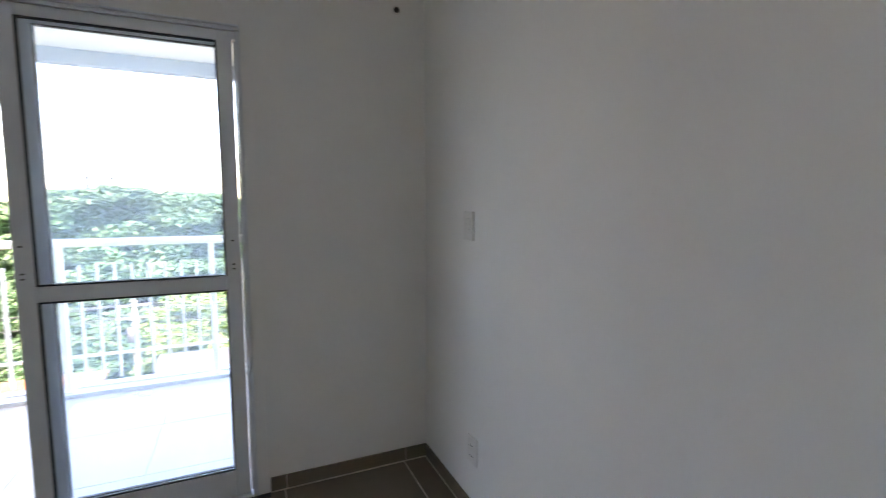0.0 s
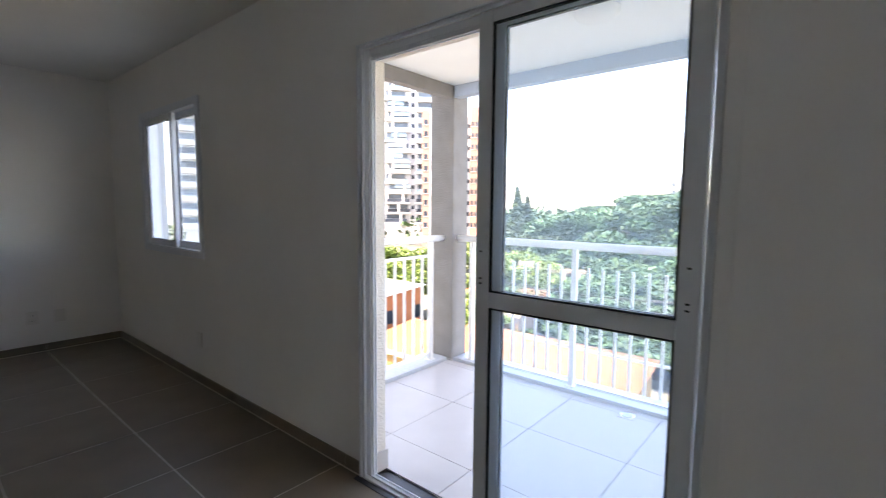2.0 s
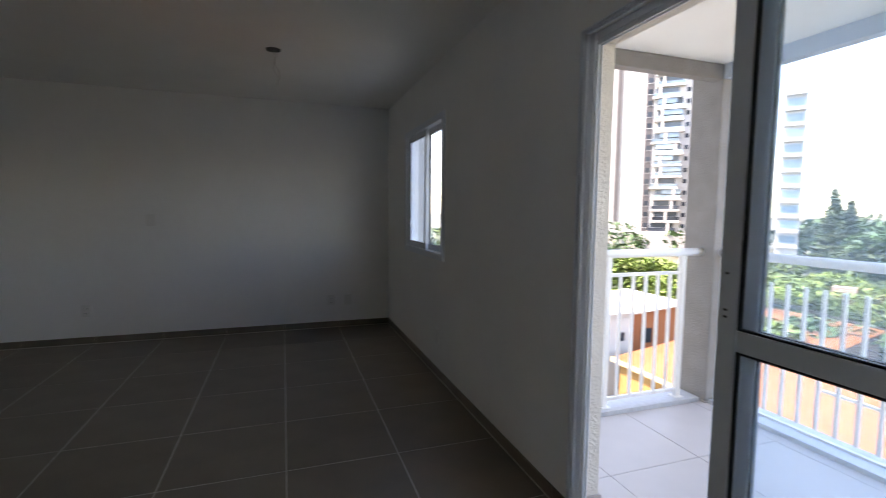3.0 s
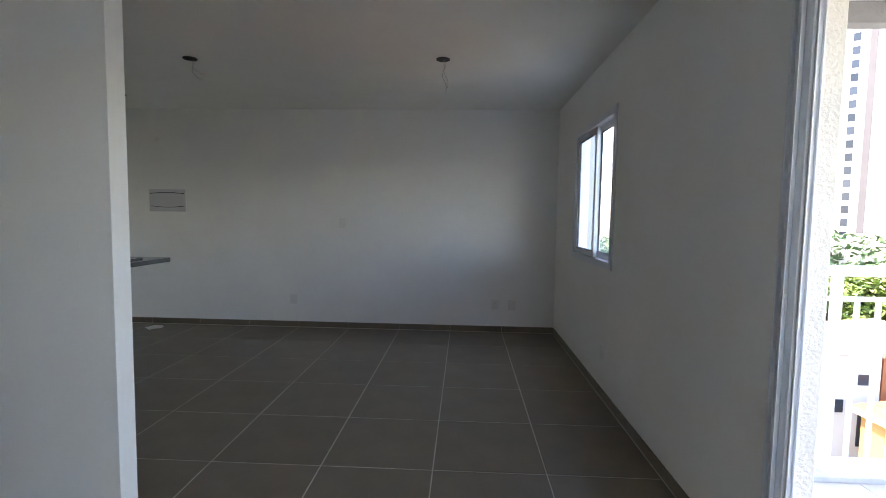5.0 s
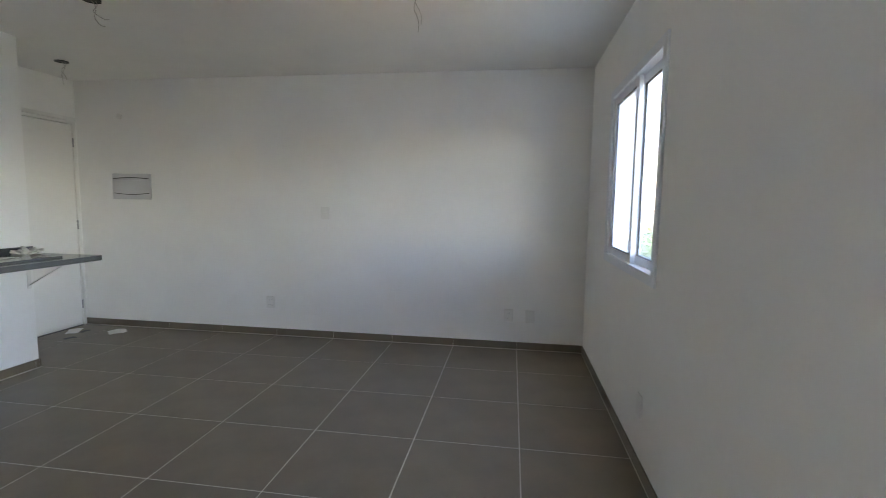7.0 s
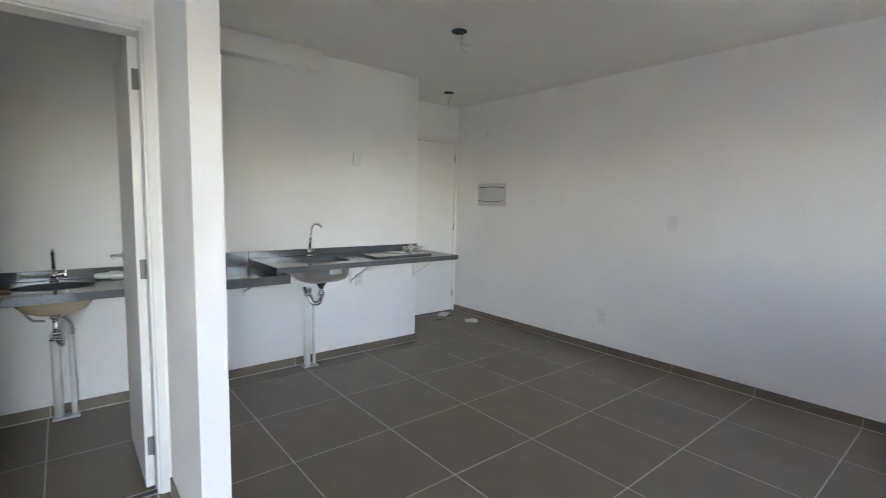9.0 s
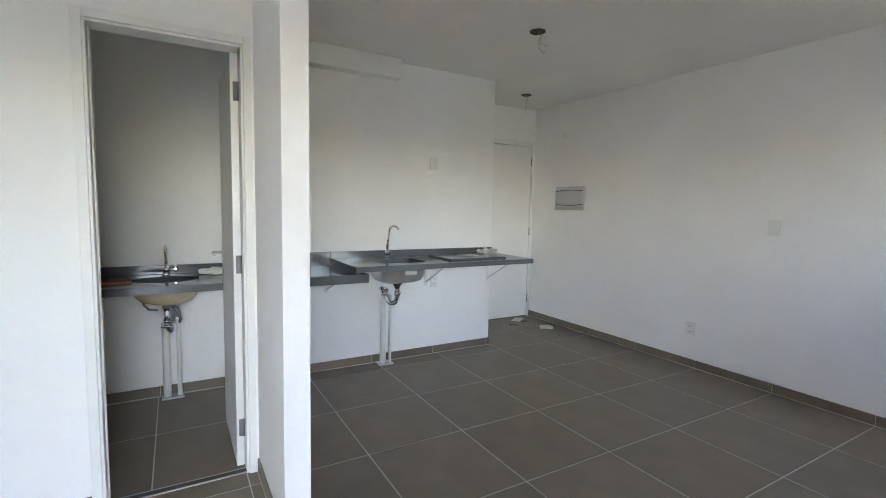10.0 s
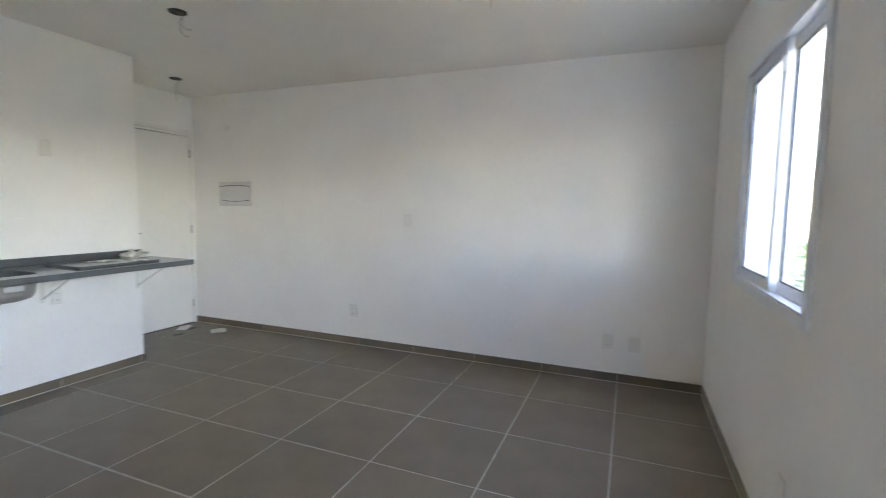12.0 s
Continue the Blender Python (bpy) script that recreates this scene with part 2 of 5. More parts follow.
# ---- plan ----
H = 2.56                 # ceiling height
NORTH, SOUTH = 6.45, 0.30
TH = 0.12
XE = -5.21               # entrance wall
XK, KEND = -4.405, 5.235 # kitchen wall and its end
XB = -3.13               # wall of the bathroom door
XBB = -4.405             # bathroom back wall
PX, PY0, PY1 = -2.493, 2.897, 2.997   # partition
DOOR = (1.154, 2.642, -0.02, 2.102)
WIN = (4.445, 5.565, 1.015, 2.108)
BDOOR = (2.252, 2.852, -0.02, 2.085)
EDOOR = (5.56, 6.44, -0.02, 2.15)

wall("wall_east", "x", 0.0, TH, (SOUTH - TH, NORTH + TH), (-0.02, H), [DOOR, WIN], PLASTER, "white plastered wall with glazed door and window")
wall("wall_south", "y", SOUTH - TH, SOUTH, (XBB - TH, 0.0), (-0.02, H), [], PLASTER, "plain white plastered wall with light switch")
wall("wall_north", "y", NORTH, NORTH + TH, (XE - TH, 0.0), (-0.02, H), [], PLASTER, "long white plastered wall with switch and sockets")
wall("wall_entrance", "x", XE - TH, XE, (KEND - 0.15, NORTH), (-0.02, H), [EDOOR], PLASTER, "white plastered wall around the entrance door")
wall("wall_kitchen", "x", XK - TH, XK, (PY1, KEND), (-0.02, H), [], PLASTER, "white plastered kitchen wall above the counters")
wall("wall_kitchen_return", "y", KEND - 0.15, KEND, (XE, XK - TH), (-0.02, H), [], PLASTER, "white plastered side of the kitchen wall")
wall("wall_bathroom", "x", XB - 0.11, XB, (SOUTH, PY0), (-0.02, H), [BDOOR], PLASTER, "white plastered wall with bathroom doorway")
wall("wall_partition", "y", PY0, PY1, (XBB, PX), (-0.02, H), [], PLASTER, "short white partition wall beside the kitchen")
wall("wall_bathroom_back", "x", XBB - TH, XBB, (SOUTH, PY1), (-0.02, H), [], PLASTER, "white bathroom wall behind the basin")
tagged(link("ceiling", box((-5.4, 0.1, H), (TH, NORTH + TH, H + 0.25)), CEIL), "plain white plaster ceiling", "ceiling", kind="structure")
# Unseen mass, added above so that no direct sun reaches the balcony.
tagged(link("upper_storeys", box((-9.0, -8.0, H + 0.25), (TH, 12.0, 9.0)), FACADE), "unseen upper storeys, added to keep the sun off the balcony", "building", kind="structure")

# ---- glazed sliding door ----
door = tagged(empty("door_1", (0, 0, 0)), "white aluminium sliding glass door, half open, to the balcony", "door", kind="structure")
y0, y1, zt = 1.150, 2.661, 2.119
part("trim", box((-0.004, y0 - 0.045, 0), (-0.0005, y0 - 0.001, zt + 0.03), 0.001), PLASTER, door, "flat painted margin")
part("casing", box((-0.016, y0, 0), (-0.001, y0 + 0.0045, zt), 0.001), ALU, door)
part("casing", box((-0.005, y1 - 0.0225, 0), (-0.001, y1 - 0.0085, zt - 0.0085), 0.001), ALU, door)
part("casing", box((-0.005, y0 + 0.023, zt - 0.022), (-0.001, y1 - 0.023, zt - 0.0085), 0.001), ALU, door)
part("bead", box((-0.019, y1 - 0.008, 0), (-0.001, y1, zt), 0.0025), ALU, door)
part("bead", box((-0.015, 2.622, 0.012), (-0.012, 2.638, 2.094), 0.001), ALU, door)
part("jamb", box((-0.012, 2.6385, 0.0), (0.0115, 2.6415, 2.101), 0.001), ALU, door)
part("bead", box((-0.019, y0 + 0.005, zt - 0.008), (-0.001, y1 - 0.0085, zt), 0.0025), ALU, door)
# Thin black strips put in as the shadow gap between wall and casing.
part("joint_line", box((-0.0025, y1 + 0.0002, 0), (-0.0005, y1 + 0.0025, zt), 0.0), GASKET, door)
part("joint_line", box((-0.0025, y0, zt + 0.0002), (-0.0005, y1, zt + 0.002), 0.0), GASKET, door)
for k, ya, yb in ((0, 1.155, 1.168), (1, 2.606, 2.6415)):
    part("jamb", box((0.012, ya, 0.0), (0.046, yb, 2.101), 0.002), ALU, door)
    inner = yb if k == 0 else ya
    sgn = 1 if k == 0 else -1
    for xa in (0.0205, 0.0405):
        lo, hi = sorted((inner + sgn * 0.0005, inner + sgn * 0.010))
        part("track_lip", box((xa, lo, 0.02), (xa + 0.004, hi, 2.06), 0.001), ALU, door)
part("head_track", box((0.0215, 1.169, 2.068), (0.046, 2.605, 2.101), 0.002), ALU, door)
part("head_lip", box((-0.012, 1.169, 2.0945), (-0.0015, 2.638, 2.101), 0.001), ALU, door)
for xa in (0.0205, 0.0405):
    part("track_lip", box((xa, 1.18, 2.048), (xa + 0.006, 2.594, 2.0675), 0.001), ALU, door)
part("strike", box((-0.0165, 2.626, 1.04), (-0.0152, 2.634, 1.10)), CHROME, door)
part("strike", box((-0.002, 2.633, 1.03), (0.009, 2.6383, 1.11), 0.001), ALU, door)
part("bottom_track", box((-0.012, 1.169, -0.01), (0.046, 2.638, 0.0118), 0.002), ALU, door)
for xa in (0.007, 0.031):
    part("track_rib", box((xa, 1.181, 0.0125), (xa + 0.005, 2.594, 0.024), 0.001), ALU, door)


def leaf(x0, x1, ya, yb, z0, z1, parent, stile=0.060, mid=(0.985, 1.045), bottom=0.142, top=2.052, face=True):
    """One sliding leaf with its stiles, rails, gaskets and two panes."""
    xm = (x0 + x1) / 2
    lf = part("sliding_leaf", box((x0, ya, z0), (x1, ya + stile, z1), 0.003), ALU, parent)
    part("stile", box((x0, yb - stile, z0), (x1, yb, z1), 0.003), ALU, lf)
    part("top_rail", box((x0 + 0.002, ya + stile + 0.0005, top), (x1 - 0.002, yb - stile - 0.0005, z1), 0.002), ALU, lf)
    part("middle_rail", box((x0 + 0.002, ya + stile + 0.0005, mid[0]), (x1 - 0.002, yb - stile - 0.0005, mid[1]), 0.002), ALU, lf)
    part("bottom_rail", box((x0 + 0.002, ya + stile + 0.0005, z0), (x1 - 0.002, yb - stile - 0.0005, bottom), 0.002), ALU, lf)
    for za, zb in ((bottom, mid[0]), (mid[1], top)):
        g = bmesh.new()
        a, b, w = ya + stile, yb - stile, 0.008
        for lo, hi in (((a, za), (a + w, zb)), ((b - w, za), (b, zb)), ((a + w, za), (b - w, za + w)), ((a + w, zb - w), (b - w, zb))):
            box((xm - 0.006, lo[0] + 0.0005, lo[1] + 0.0005), (xm + 0.006, hi[0] - 0.0005, hi[1] - 0.0005), 0, g)
        part("gasket", g, GASKET, lf, "black rubber gasket")
        pane = part("pane", box((xm - 0.002, a + 0.003, za + 0.003), (xm + 0.002, b - 0.003, zb - 0.003)), GLASS, lf, "clear glass pane")
        pane.visible_shadow = False
    if face:
        for yy in (ya + 0.025, yb - 0.03):
            for zz in (1.075, 1.095, 1.20):
                part("lock_hole", box((x0 - 0.0015, yy, zz), (x0 + 0.002, yy + 0.012, zz + 0.006)), BLACK, lf)
    return lf


leaf(-0.001, 0.0195, 1.181, 1.968, 0.026, 2.094, door)
leaf(0.0255, 0.0400, 1.181, 1.925, 0.026, 2.066, door, top=2.036, face=False)
tagged(link("threshold", box((-0.02, 1.105, -0.015), (TH + 0.01, 2.668, -0.011)), DARKSTONE), "dark granite threshold under the sliding door", "threshold", kind="structure")
tagged(link("threshold_strip", box((-0.045, 1.097, -0.012), (-0.0145, 2.675, 0.004), 0.001), DARKSTONE), "dark stone strip along the door", "threshold", kind="structure")

# outer reveal of the door: rough cream render
rev = tagged(empty("door_reveal"), "rough cream rendered reveal of the balcony door", "wall", kind="structure")
part("reveal", box((0.0465, 2.628, 0.0), (TH + 0.012, 2.67, 2.101), 0.004), CREAM, rev)
part("reveal", box((0.0465, 1.12, 0.0), (TH + 0.012, 1.165, 2.101), 0.004), CREAM, rev)
part("reveal", box((0.0465, 1.166, 2.070), (TH + 0.012, 2.627, 2.101), 0.004), CREAM, rev)
part("skirting", box((0.048, 2.618, 0.0), (TH + 0.022, 2.6275, 0.105), 0.002), PALE_TILE, rev)
part("skirting", box((TH + 0.0125, 2.628, 0.0), (TH + 0.022, 3.475, 0.105), 0.002), PALE_TILE, rev)

# ---- window ----
win = tagged(empty("window_1"), "white aluminium window with two sliding sashes, closed", "window", kind="structure")
ya, yb, za, zb = 4.405, 5.602, 0.974, 2.149
for lo, hi in (((ya, za), (ya + 0.045, zb)), ((yb - 0.045, za), (yb, zb)), ((ya + 0.0455, za), (yb - 0.0455, za + 0.045)), ((ya + 0.0455, zb - 0.045), (yb - 0.0455, zb))):
    part("casing", box((-0.014, lo[0], lo[1]), (-0.001, hi[0], hi[1]), 0.003), ALU, win)
for lo, hi in (((4.446, 1.016), (4.468, 2.107)), ((5.542, 1.016), (5.564, 2.107)), ((4.4685, 1.016), (5.5415, 1.028)), ((4.4685, 2.094), (5.5415, 2.107))):
    part("window_frame", box((-0.012, lo[0], lo[1]), (0.07, hi[0], hi[1]), 0.002), ALU, win)


def sash(x0, x1, a, b, z0, z1, parent, w=0.05):
    s = part("sash", box((x0, a, z0), (x1, a + w, z1), 0.003), ALU, parent)
    part("stile", box((x0, b - w, z0), (x1, b, z1), 0.003), ALU, s)
    part("rail", box((x0 + 0.002, a + w + 0.0005, z0), (x1 - 0.002, b - w - 0.0005, z0 + w), 0.002), ALU, s)
    part("rail", box((x0 + 0.002, a + w + 0.0005, z1 - w), (x1 - 0.002, b - w - 0.0005, z1), 0.002), ALU, s)
    g = bmesh.new()
    xm = (x0 + x1) / 2
    for lo, hi in (((a + w, z0 + w), (a + w + 0.007, z1 - w)), ((b - w - 0.007, z0 + w), (b - w, z1 - w)), ((a + w + 0.007, z0 + w), (b - w - 0.007, z0 + w + 0.007)), ((a + w + 0.007, z1 - w - 0.007), (b - w - 0.007, z1 - w))):
        box((xm - 0.007, lo[0] + 0.0005, lo[1] + 0.0005), (xm + 0.007, hi[0] - 0.0005, hi[1] - 0.0005), 0, g)
    part("gasket", g, GASKET, s, "black rubber gasket")
    pane = part("pane", box((xm - 0.002, a + w + 0.002, z0 + w + 0.002), (xm + 0.002, b - w - 0.002, z1 - w - 0.002)), GLASS, s, "clear glass pane")
    pane.visible_shadow = False


sash(0.002, 0.028, 4.925, 5.541, 1.029, 2.092, win, 0.046)
sash(0.034, 0.060, 4.470, 4.985, 1.029, 2.092, win, 0.046)
part("latch", box((-0.008, 4.932, 1.10), (0.0015, 4.949, 1.16), 0.002), ALU, win)
part("latch", box((-0.008, 4.932, 1.96), (0.0015, 4.949, 2.02), 0.002), ALU, win)
part("sill", box((0.0705, 4.41, 0.990), (TH + 0.03, 5.60, 1.0145), 0.003), SILL, win)

# ---- balcony ----
BXI, BYI = 1.69, 3.44
tagged(link("balcony_slab", box((TH, -1.2, -0.25), (1.95, 3.71, -0.012)), PALE_GROUT), "pale tiled balcony floor slab", "floor", kind="structure")
bf = bpy.data.objects["balcony_slab"]
tagged(link("balcony_ceiling", box((TH, -1.2, 2.40), (1.95, 3.71, H + 0.25)), CEIL), "white painted balcony ceiling", "ceiling", kind="structure")
tagged(link("beam_east", box((BXI, -1.2, 2.300), (1.77, BYI, 2.399), 0.004), PALEBEAM), "balcony edge beam, coloured the pale blue-grey it reads as through glass", "beam", kind="structure")
tagged(link("beam_north", box((TH, BYI, 2.296), (BXI, 3.52, 2.399), 0.004), CONCRETE), "grey rendered balcony end beam", "beam", kind="structure")
tagged(link("column", box((BXI, BYI, 0.0), (1.90, 3.70, 2.399), 0.008), CONCRETE), "grey rough-rendered column at the balcony corner", "column", kind="structure")
tagged(link("column_sealant", box((BXI - 0.012, BYI - 0.012, 0.0), (1.90, 3.475, 0.012), 0.003), PALE_GROUT), "mortar line around the column foot", "trim", kind="structure")
tagged(link("sill_east", box((1.702, -1.2, -0.01), (1.94, BYI - 0.013, 0.028), 0.004), SILL), "pale stone sill under the balcony railing", "sill", kind="structure")
tagged(link("sill_north", box((TH + 0.024, 3.478, -0.01), (BXI - 0.013, 3.70, 0.028), 0.004), SILL), "pale stone sill under the end railing", "sill", kind="structure")
wall("wall_wing", "y", 5.74, 5.90, (TH, 0.235), (-3.0, 6.0), [], FACADE, "white projecting outer wall beside the window")
wall("wall_balcony_end", "y", -1.35, -1.2, (TH, 1.95), (-0.02, 2.40), [], CREAM, "cream rendered wall closing the balcony")


def railing(name, a, b, posts, per_bay, label):
    """A steel railing from a to b on the sill, with posts at the given distances and balusters between them."""
    a, b = Vector(a), Vector(b)
    d = (b - a).normalized()
    rail = tagged(empty(name, a), label, "railing")
    loc = lambda s, z: d * s + Vector((0, 0, z))
    length = (b - a).length
    part("handrail", cyl(loc(0.0, 1.067), loc(length, 1.067), 0.029, seg=18), RAILWHITE, rail)
    for u in (0.921, 0.055):
        bm = box((-0.012, 0, u - 0.012), (0.012, posts[-1] - posts[0], u + 0.012), 0.003)
        bm.transform(Matrix.Translation(d * posts[0]) @ Vector((0, 1, 0)).rotation_difference(d).to_matrix().to_4x4())
        part("cross_rail", bm, RAILWHITE, rail)
    for s in posts:
        p = loc(s, 0)
        part("post", box((p.x - 0.02, p.y - 0.02, 0.0), (p.x + 0.02, p.y + 0.02, 1.045), 0.004), RAILWHITE, rail)
        part("foot", box((p.x - 0.035, p.y - 0.035, 0.0), (p.x + 0.035, p.y + 0.035, 0.008), 0.002), RAILWHITE, rail)
    shared = None
    for s0, s1 in zip(posts, posts[1:]):
        n = max(1, round((s1 - s0) / per_bay))
        for k in range(1, n):
            p = loc(s0 + (s1 - s0) * k / n, 0)
            if shared is None:
                ob = part("baluster", box((-0.009, -0.009, 0.0675), (0.009, 0.009, 0.9085)), RAILWHITE, rail)
                shared = ob.data
            else:
                ob = new("baluster", shared)
                ob.parent = rail
            ob.location = p
    return rail


railing("balcony_railing", (1.771, BYI + 0.01, 0.028), (1.771, -1.19, 0.028), (0.17, 1.11, 2.06, 3.01, 3.96), 0.107, "white painted steel balcony railing on a stone sill")
railing("balcony_railing", (BXI + 0.02, 3.55, 0.028), (TH + 0.03, 3.55, 0.028), (0.185, 0.83, 1.475), 0.107, "short white steel railing at the balcony end")
dome = tagged(empty("ceiling_light", (0.93, 1.90, 2.3995)), "round white glass ceiling lamp, switched off", "ceiling light")
part("base", cyl((0, 0, -0.012), (0, 0, 0), 0.125, seg=28), PLASTIC, dome)
part("diffuser", rings_mesh([[(r * math.cos(2 * math.pi * k / 28), r * math.sin(2 * math.pi * k / 28), z) for k in range(28)] for r, z in ((0.115, -0.0125), (0.118, -0.03), (0.10, -0.052), (0.06, -0.066), (0.012, -0.07))], cap1=True), PLASTIC, dome)
drain = tagged(empty("floor_drain", (1.60, 1.863, 0.0)), "round chrome floor drain in a square tile cut-out", "floor drain")
part("plate", box((-0.06, -0.06, 0.0), (0.06, 0.06, 0.003), 0.001), PALE_TILE, drain)
part("ring", rings_mesh([[(r * math.cos(2 * math.pi * k / 24), r * math.sin(2 * math.pi * k / 24), z) for k in range(24)] for r, z in ((0.048, 0.0032), (0.048, 0.006), (0.033, 0.006), (0.033, 0.0035))]), CHROME, drain, "chrome ring")
part("grate", cyl((0, 0, 0.0031), (0, 0, 0.0045), 0.0325, seg=20), DARKSTEEL, drain)

# ---- doors of the flat ----
ed = tagged(empty("door_2"), "closed white flush entrance door with three hinges", "door", kind="structure")
part("door_panel", box((XE - 0.045, 5.595, 0.008), (XE - 0.008, 6.405, 2.114), 0.002), DOORWHITE, ed)
part("jamb", box((XE - 0.092, 5.561, 0.0), (XE - 0.0005, 5.592, 2.149), 0.002), DOORWHITE, ed)
part("jamb", box((XE - 0.092, 6.408, 0.0), (XE - 0.0005, 6.439, 2.149), 0.002), DOORWHITE, ed)
part("lintel", box((XE - 0.092, 5.5925, 2.120), (XE - 0.0005, 6.4075, 2.149), 0.002), DOORWHITE, ed)
part("backing", box((XE - 0.099, 5.56, -0.01), (XE - 0.093, 6.44, 2.15)), DARKBOX, ed)
part("threshold", box((XE - 0.092, 5.593, -0.01), (XE + 0.0, 6.407, 0.004), 0.001), DARKSTONE, ed)
for a, b, top in ((5.522, 5.5605, 2.188),):
    part("casing", box((XE + 0.0005, a, 0.0), (XE + 0.011, b, top), 0.003), DOORWHITE, ed)
part("casing", box((XE + 0.0005, 5.561, 2.1495), (XE + 0.011, 6.4395, 2.188), 0.003), DOORWHITE, ed)
for z in (0.23, 1.08, 1.93):
    part("hinge", cyl((XE - 0.001, 6.407, z - 0.045), (XE - 0.001, 6.407, z + 0.045), 0.0065, seg=10), DARKSTEEL, ed)
hd = part("handle", cyl((XE - 0.008, 5.66, 1.06), (XE - 0.003, 5.66, 1.06), 0.026, seg=18), DARKSTEEL, ed, "brushed steel lever handle")
part("lever", tube([(XE - 0.003, 5.66, 1.06), (XE + 0.035, 5.66, 1.06), (XE + 0.045, 5.67, 1.06), (XE + 0.046, 5.78, 1.06)], 0.008), DARKSTEEL, hd)
part("lock", cyl((XE - 0.008, 5.66, 0.96), (XE - 0.002, 5.66, 0.96), 0.02, seg=16), DARKSTEEL, ed)

bd = tagged(empty("door_3"), "white bathroom door standing open, with steel hinges", "door", kind="structure")
part("jamb", box((XB - 0.115, 2.2525, 0.0), (XB + 0.0, 2.264, 2.084), 0.001), DOORWHITE, bd)
part("jamb", box((XB - 0.115, 2.840, 0.0), (XB + 0.0, 2.8515, 2.084), 0.001), DOORWHITE, bd)
part("lintel", box((XB - 0.115, 2.2645, 2.073), (XB + 0.0, 2.8395, 2.084), 0.001), DOORWHITE, bd)
part("stop", box((XB - 0.07, 2.2645, 0.0), (XB - 0.055, 2.272, 2.072), 0.001), DOORWHITE, bd)
part("casing", box((XB + 0.0005, 2.216, 0.0), (XB + 0.012, 2.254, 2.122), 0.003), DOORWHITE, bd)
part("casing", box((XB + 0.0005, 2.850, 0.0), (XB + 0.012, 2.888, 2.122), 0.003), DOORWHITE, bd)
part("casing", box((XB + 0.0005, 2.2545, 2.084), (XB + 0.012, 2.8495, 2.122), 0.003), DOORWHITE, bd)
LX0, LX1 = XB - 0.075, XB - 0.68
lf = part("door_panel", box((LX1, 2.802, 0.008), (LX0, 2.837, 2.065), 0.002), DOORWHITE, bd)
for z in (0.21, 1.05, 1.887):
    part("hinge", box((LX0 + 0.0005, 2.814, z - 0.045), (LX0 + 0.004, 2.836, z + 0.045), 0.0016), HINGE, lf)
    part("hinge_pin", cyl((LX0 + 0.006, 2.8385, z - 0.045), (LX0 + 0.006, 2.8385, z + 0.045), 0.006, seg=10), HINGE, lf)
part("rose", cyl((LX1 + 0.065, 2.8015, 1.06), (LX1 + 0.065, 2.795, 1.06), 0.025, seg=18), STEEL, lf)
part("lever", tube([(LX1 + 0.065, 2.795, 1.06), (LX1 + 0.065, 2.758, 1.06), (LX1 + 0.075, 2.75, 1.06), (LX1 + 0.175, 2.748, 1.06)], 0.009), STEEL, lf, "brushed steel lever handle")
part("lock", cyl((LX1 + 0.065, 2.8015, 0.95), (LX1 + 0.065, 2.796, 0.95), 0.02, seg=16), STEEL, lf)
tagged(link("threshold_trim", box((XB - 0.0115, 2.2645, -0.01), (XB - 0.003, 2.8395, 0.005), 0.001), PALE_TILE), "pale edge strip at the bathroom threshold", "trim", kind="structure")
# Dark strip stands in for the shadow on the tiles behind the pale edge.
tagged(link("threshold_bathroom", box((XB - 0.045, 2.2645, -0.01), (XB - 0.012, 2.8395, 0.004), 0.001), DARKSTONE), "dark strip standing in for the tile shadow at the bathroom door", "threshold", kind="structure")


# ---- wall plates ----
def plate(name, label, category, place, turn, w, h, kind):
    """A wall plate whose face looks along local -y."""
    p = tagged(empty(name, place, turn), label, category)
    part("plate", box((-w / 2, -0.009, -h / 2), (w / 2, 0.0, h / 2), 0.003), PLASTIC, p)
    if kind == "switch":
        for dz in (-0.022, 0.0, 0.022):
            part("rocker", box((-w * 0.27, -0.013, dz - 0.010), (w * 0.27, -0.0092, dz + 0.010), 0.002), PLASTIC, p)
    elif kind == "socket":
        for dz in (-0.024, 0.024):
            s = part("insert", box((-w * 0.30, -0.0115, dz - 0.019), (w * 0.30, -0.0092, dz + 0.019), 0.002), PLASTIC, p)
            for dx in (-0.010, 0.0, 0.010):
                part("hole", cyl((dx, -0.0125, dz - (0.003 if dx == 0 else 0)), (dx, -0.0116, dz - (0.003 if dx == 0 else 0)), 0.0025, seg=8), BLACK, s)
    return p


plate("light_switch", "white plastic light switch with three rockers on the wall", "light switch", (-2.483, NORTH - 0.0005, 1.251), 0, 0.085, 0.118, "switch")
plate("wall_socket", "white plastic double socket low on the long wall", "socket", (-3.074, NORTH - 0.0005, 0.339), 0, 0.085, 0.118, "socket")
plate("wall_socket", "white plastic double socket near the window corner", "socket", (-0.685, NORTH - 0.0005, 0.325), 0, 0.085, 0.118, "socket")
plate("blank_plate", "white blank outlet plate near the window corner", "wall plate", (-0.487, NORTH - 0.0005, 0.320), 0, 0.085, 0.118, "")
plate("wall_socket", "white plastic socket below the window", "socket", (-0.0005, 4.545, 0.345), -90, 0.08, 0.115, "")
plate("light_switch", "white plastic light switch beside the balcony door", "light switch", (-0.51, SOUTH + 0.0005, 1.270), 180, 0.085, 0.12, "switch")
plate("wall_socket", "white plastic socket near the balcony door", "socket", (-0.552, SOUTH + 0.0005, 0.309), 180, 0.085, 0.118, "socket")
plate("wall_socket", "white plastic double socket under the kitchen counter", "socket", (XK + 0.0005, 4.60, 0.682), 90, 0.075, 0.115, "socket")
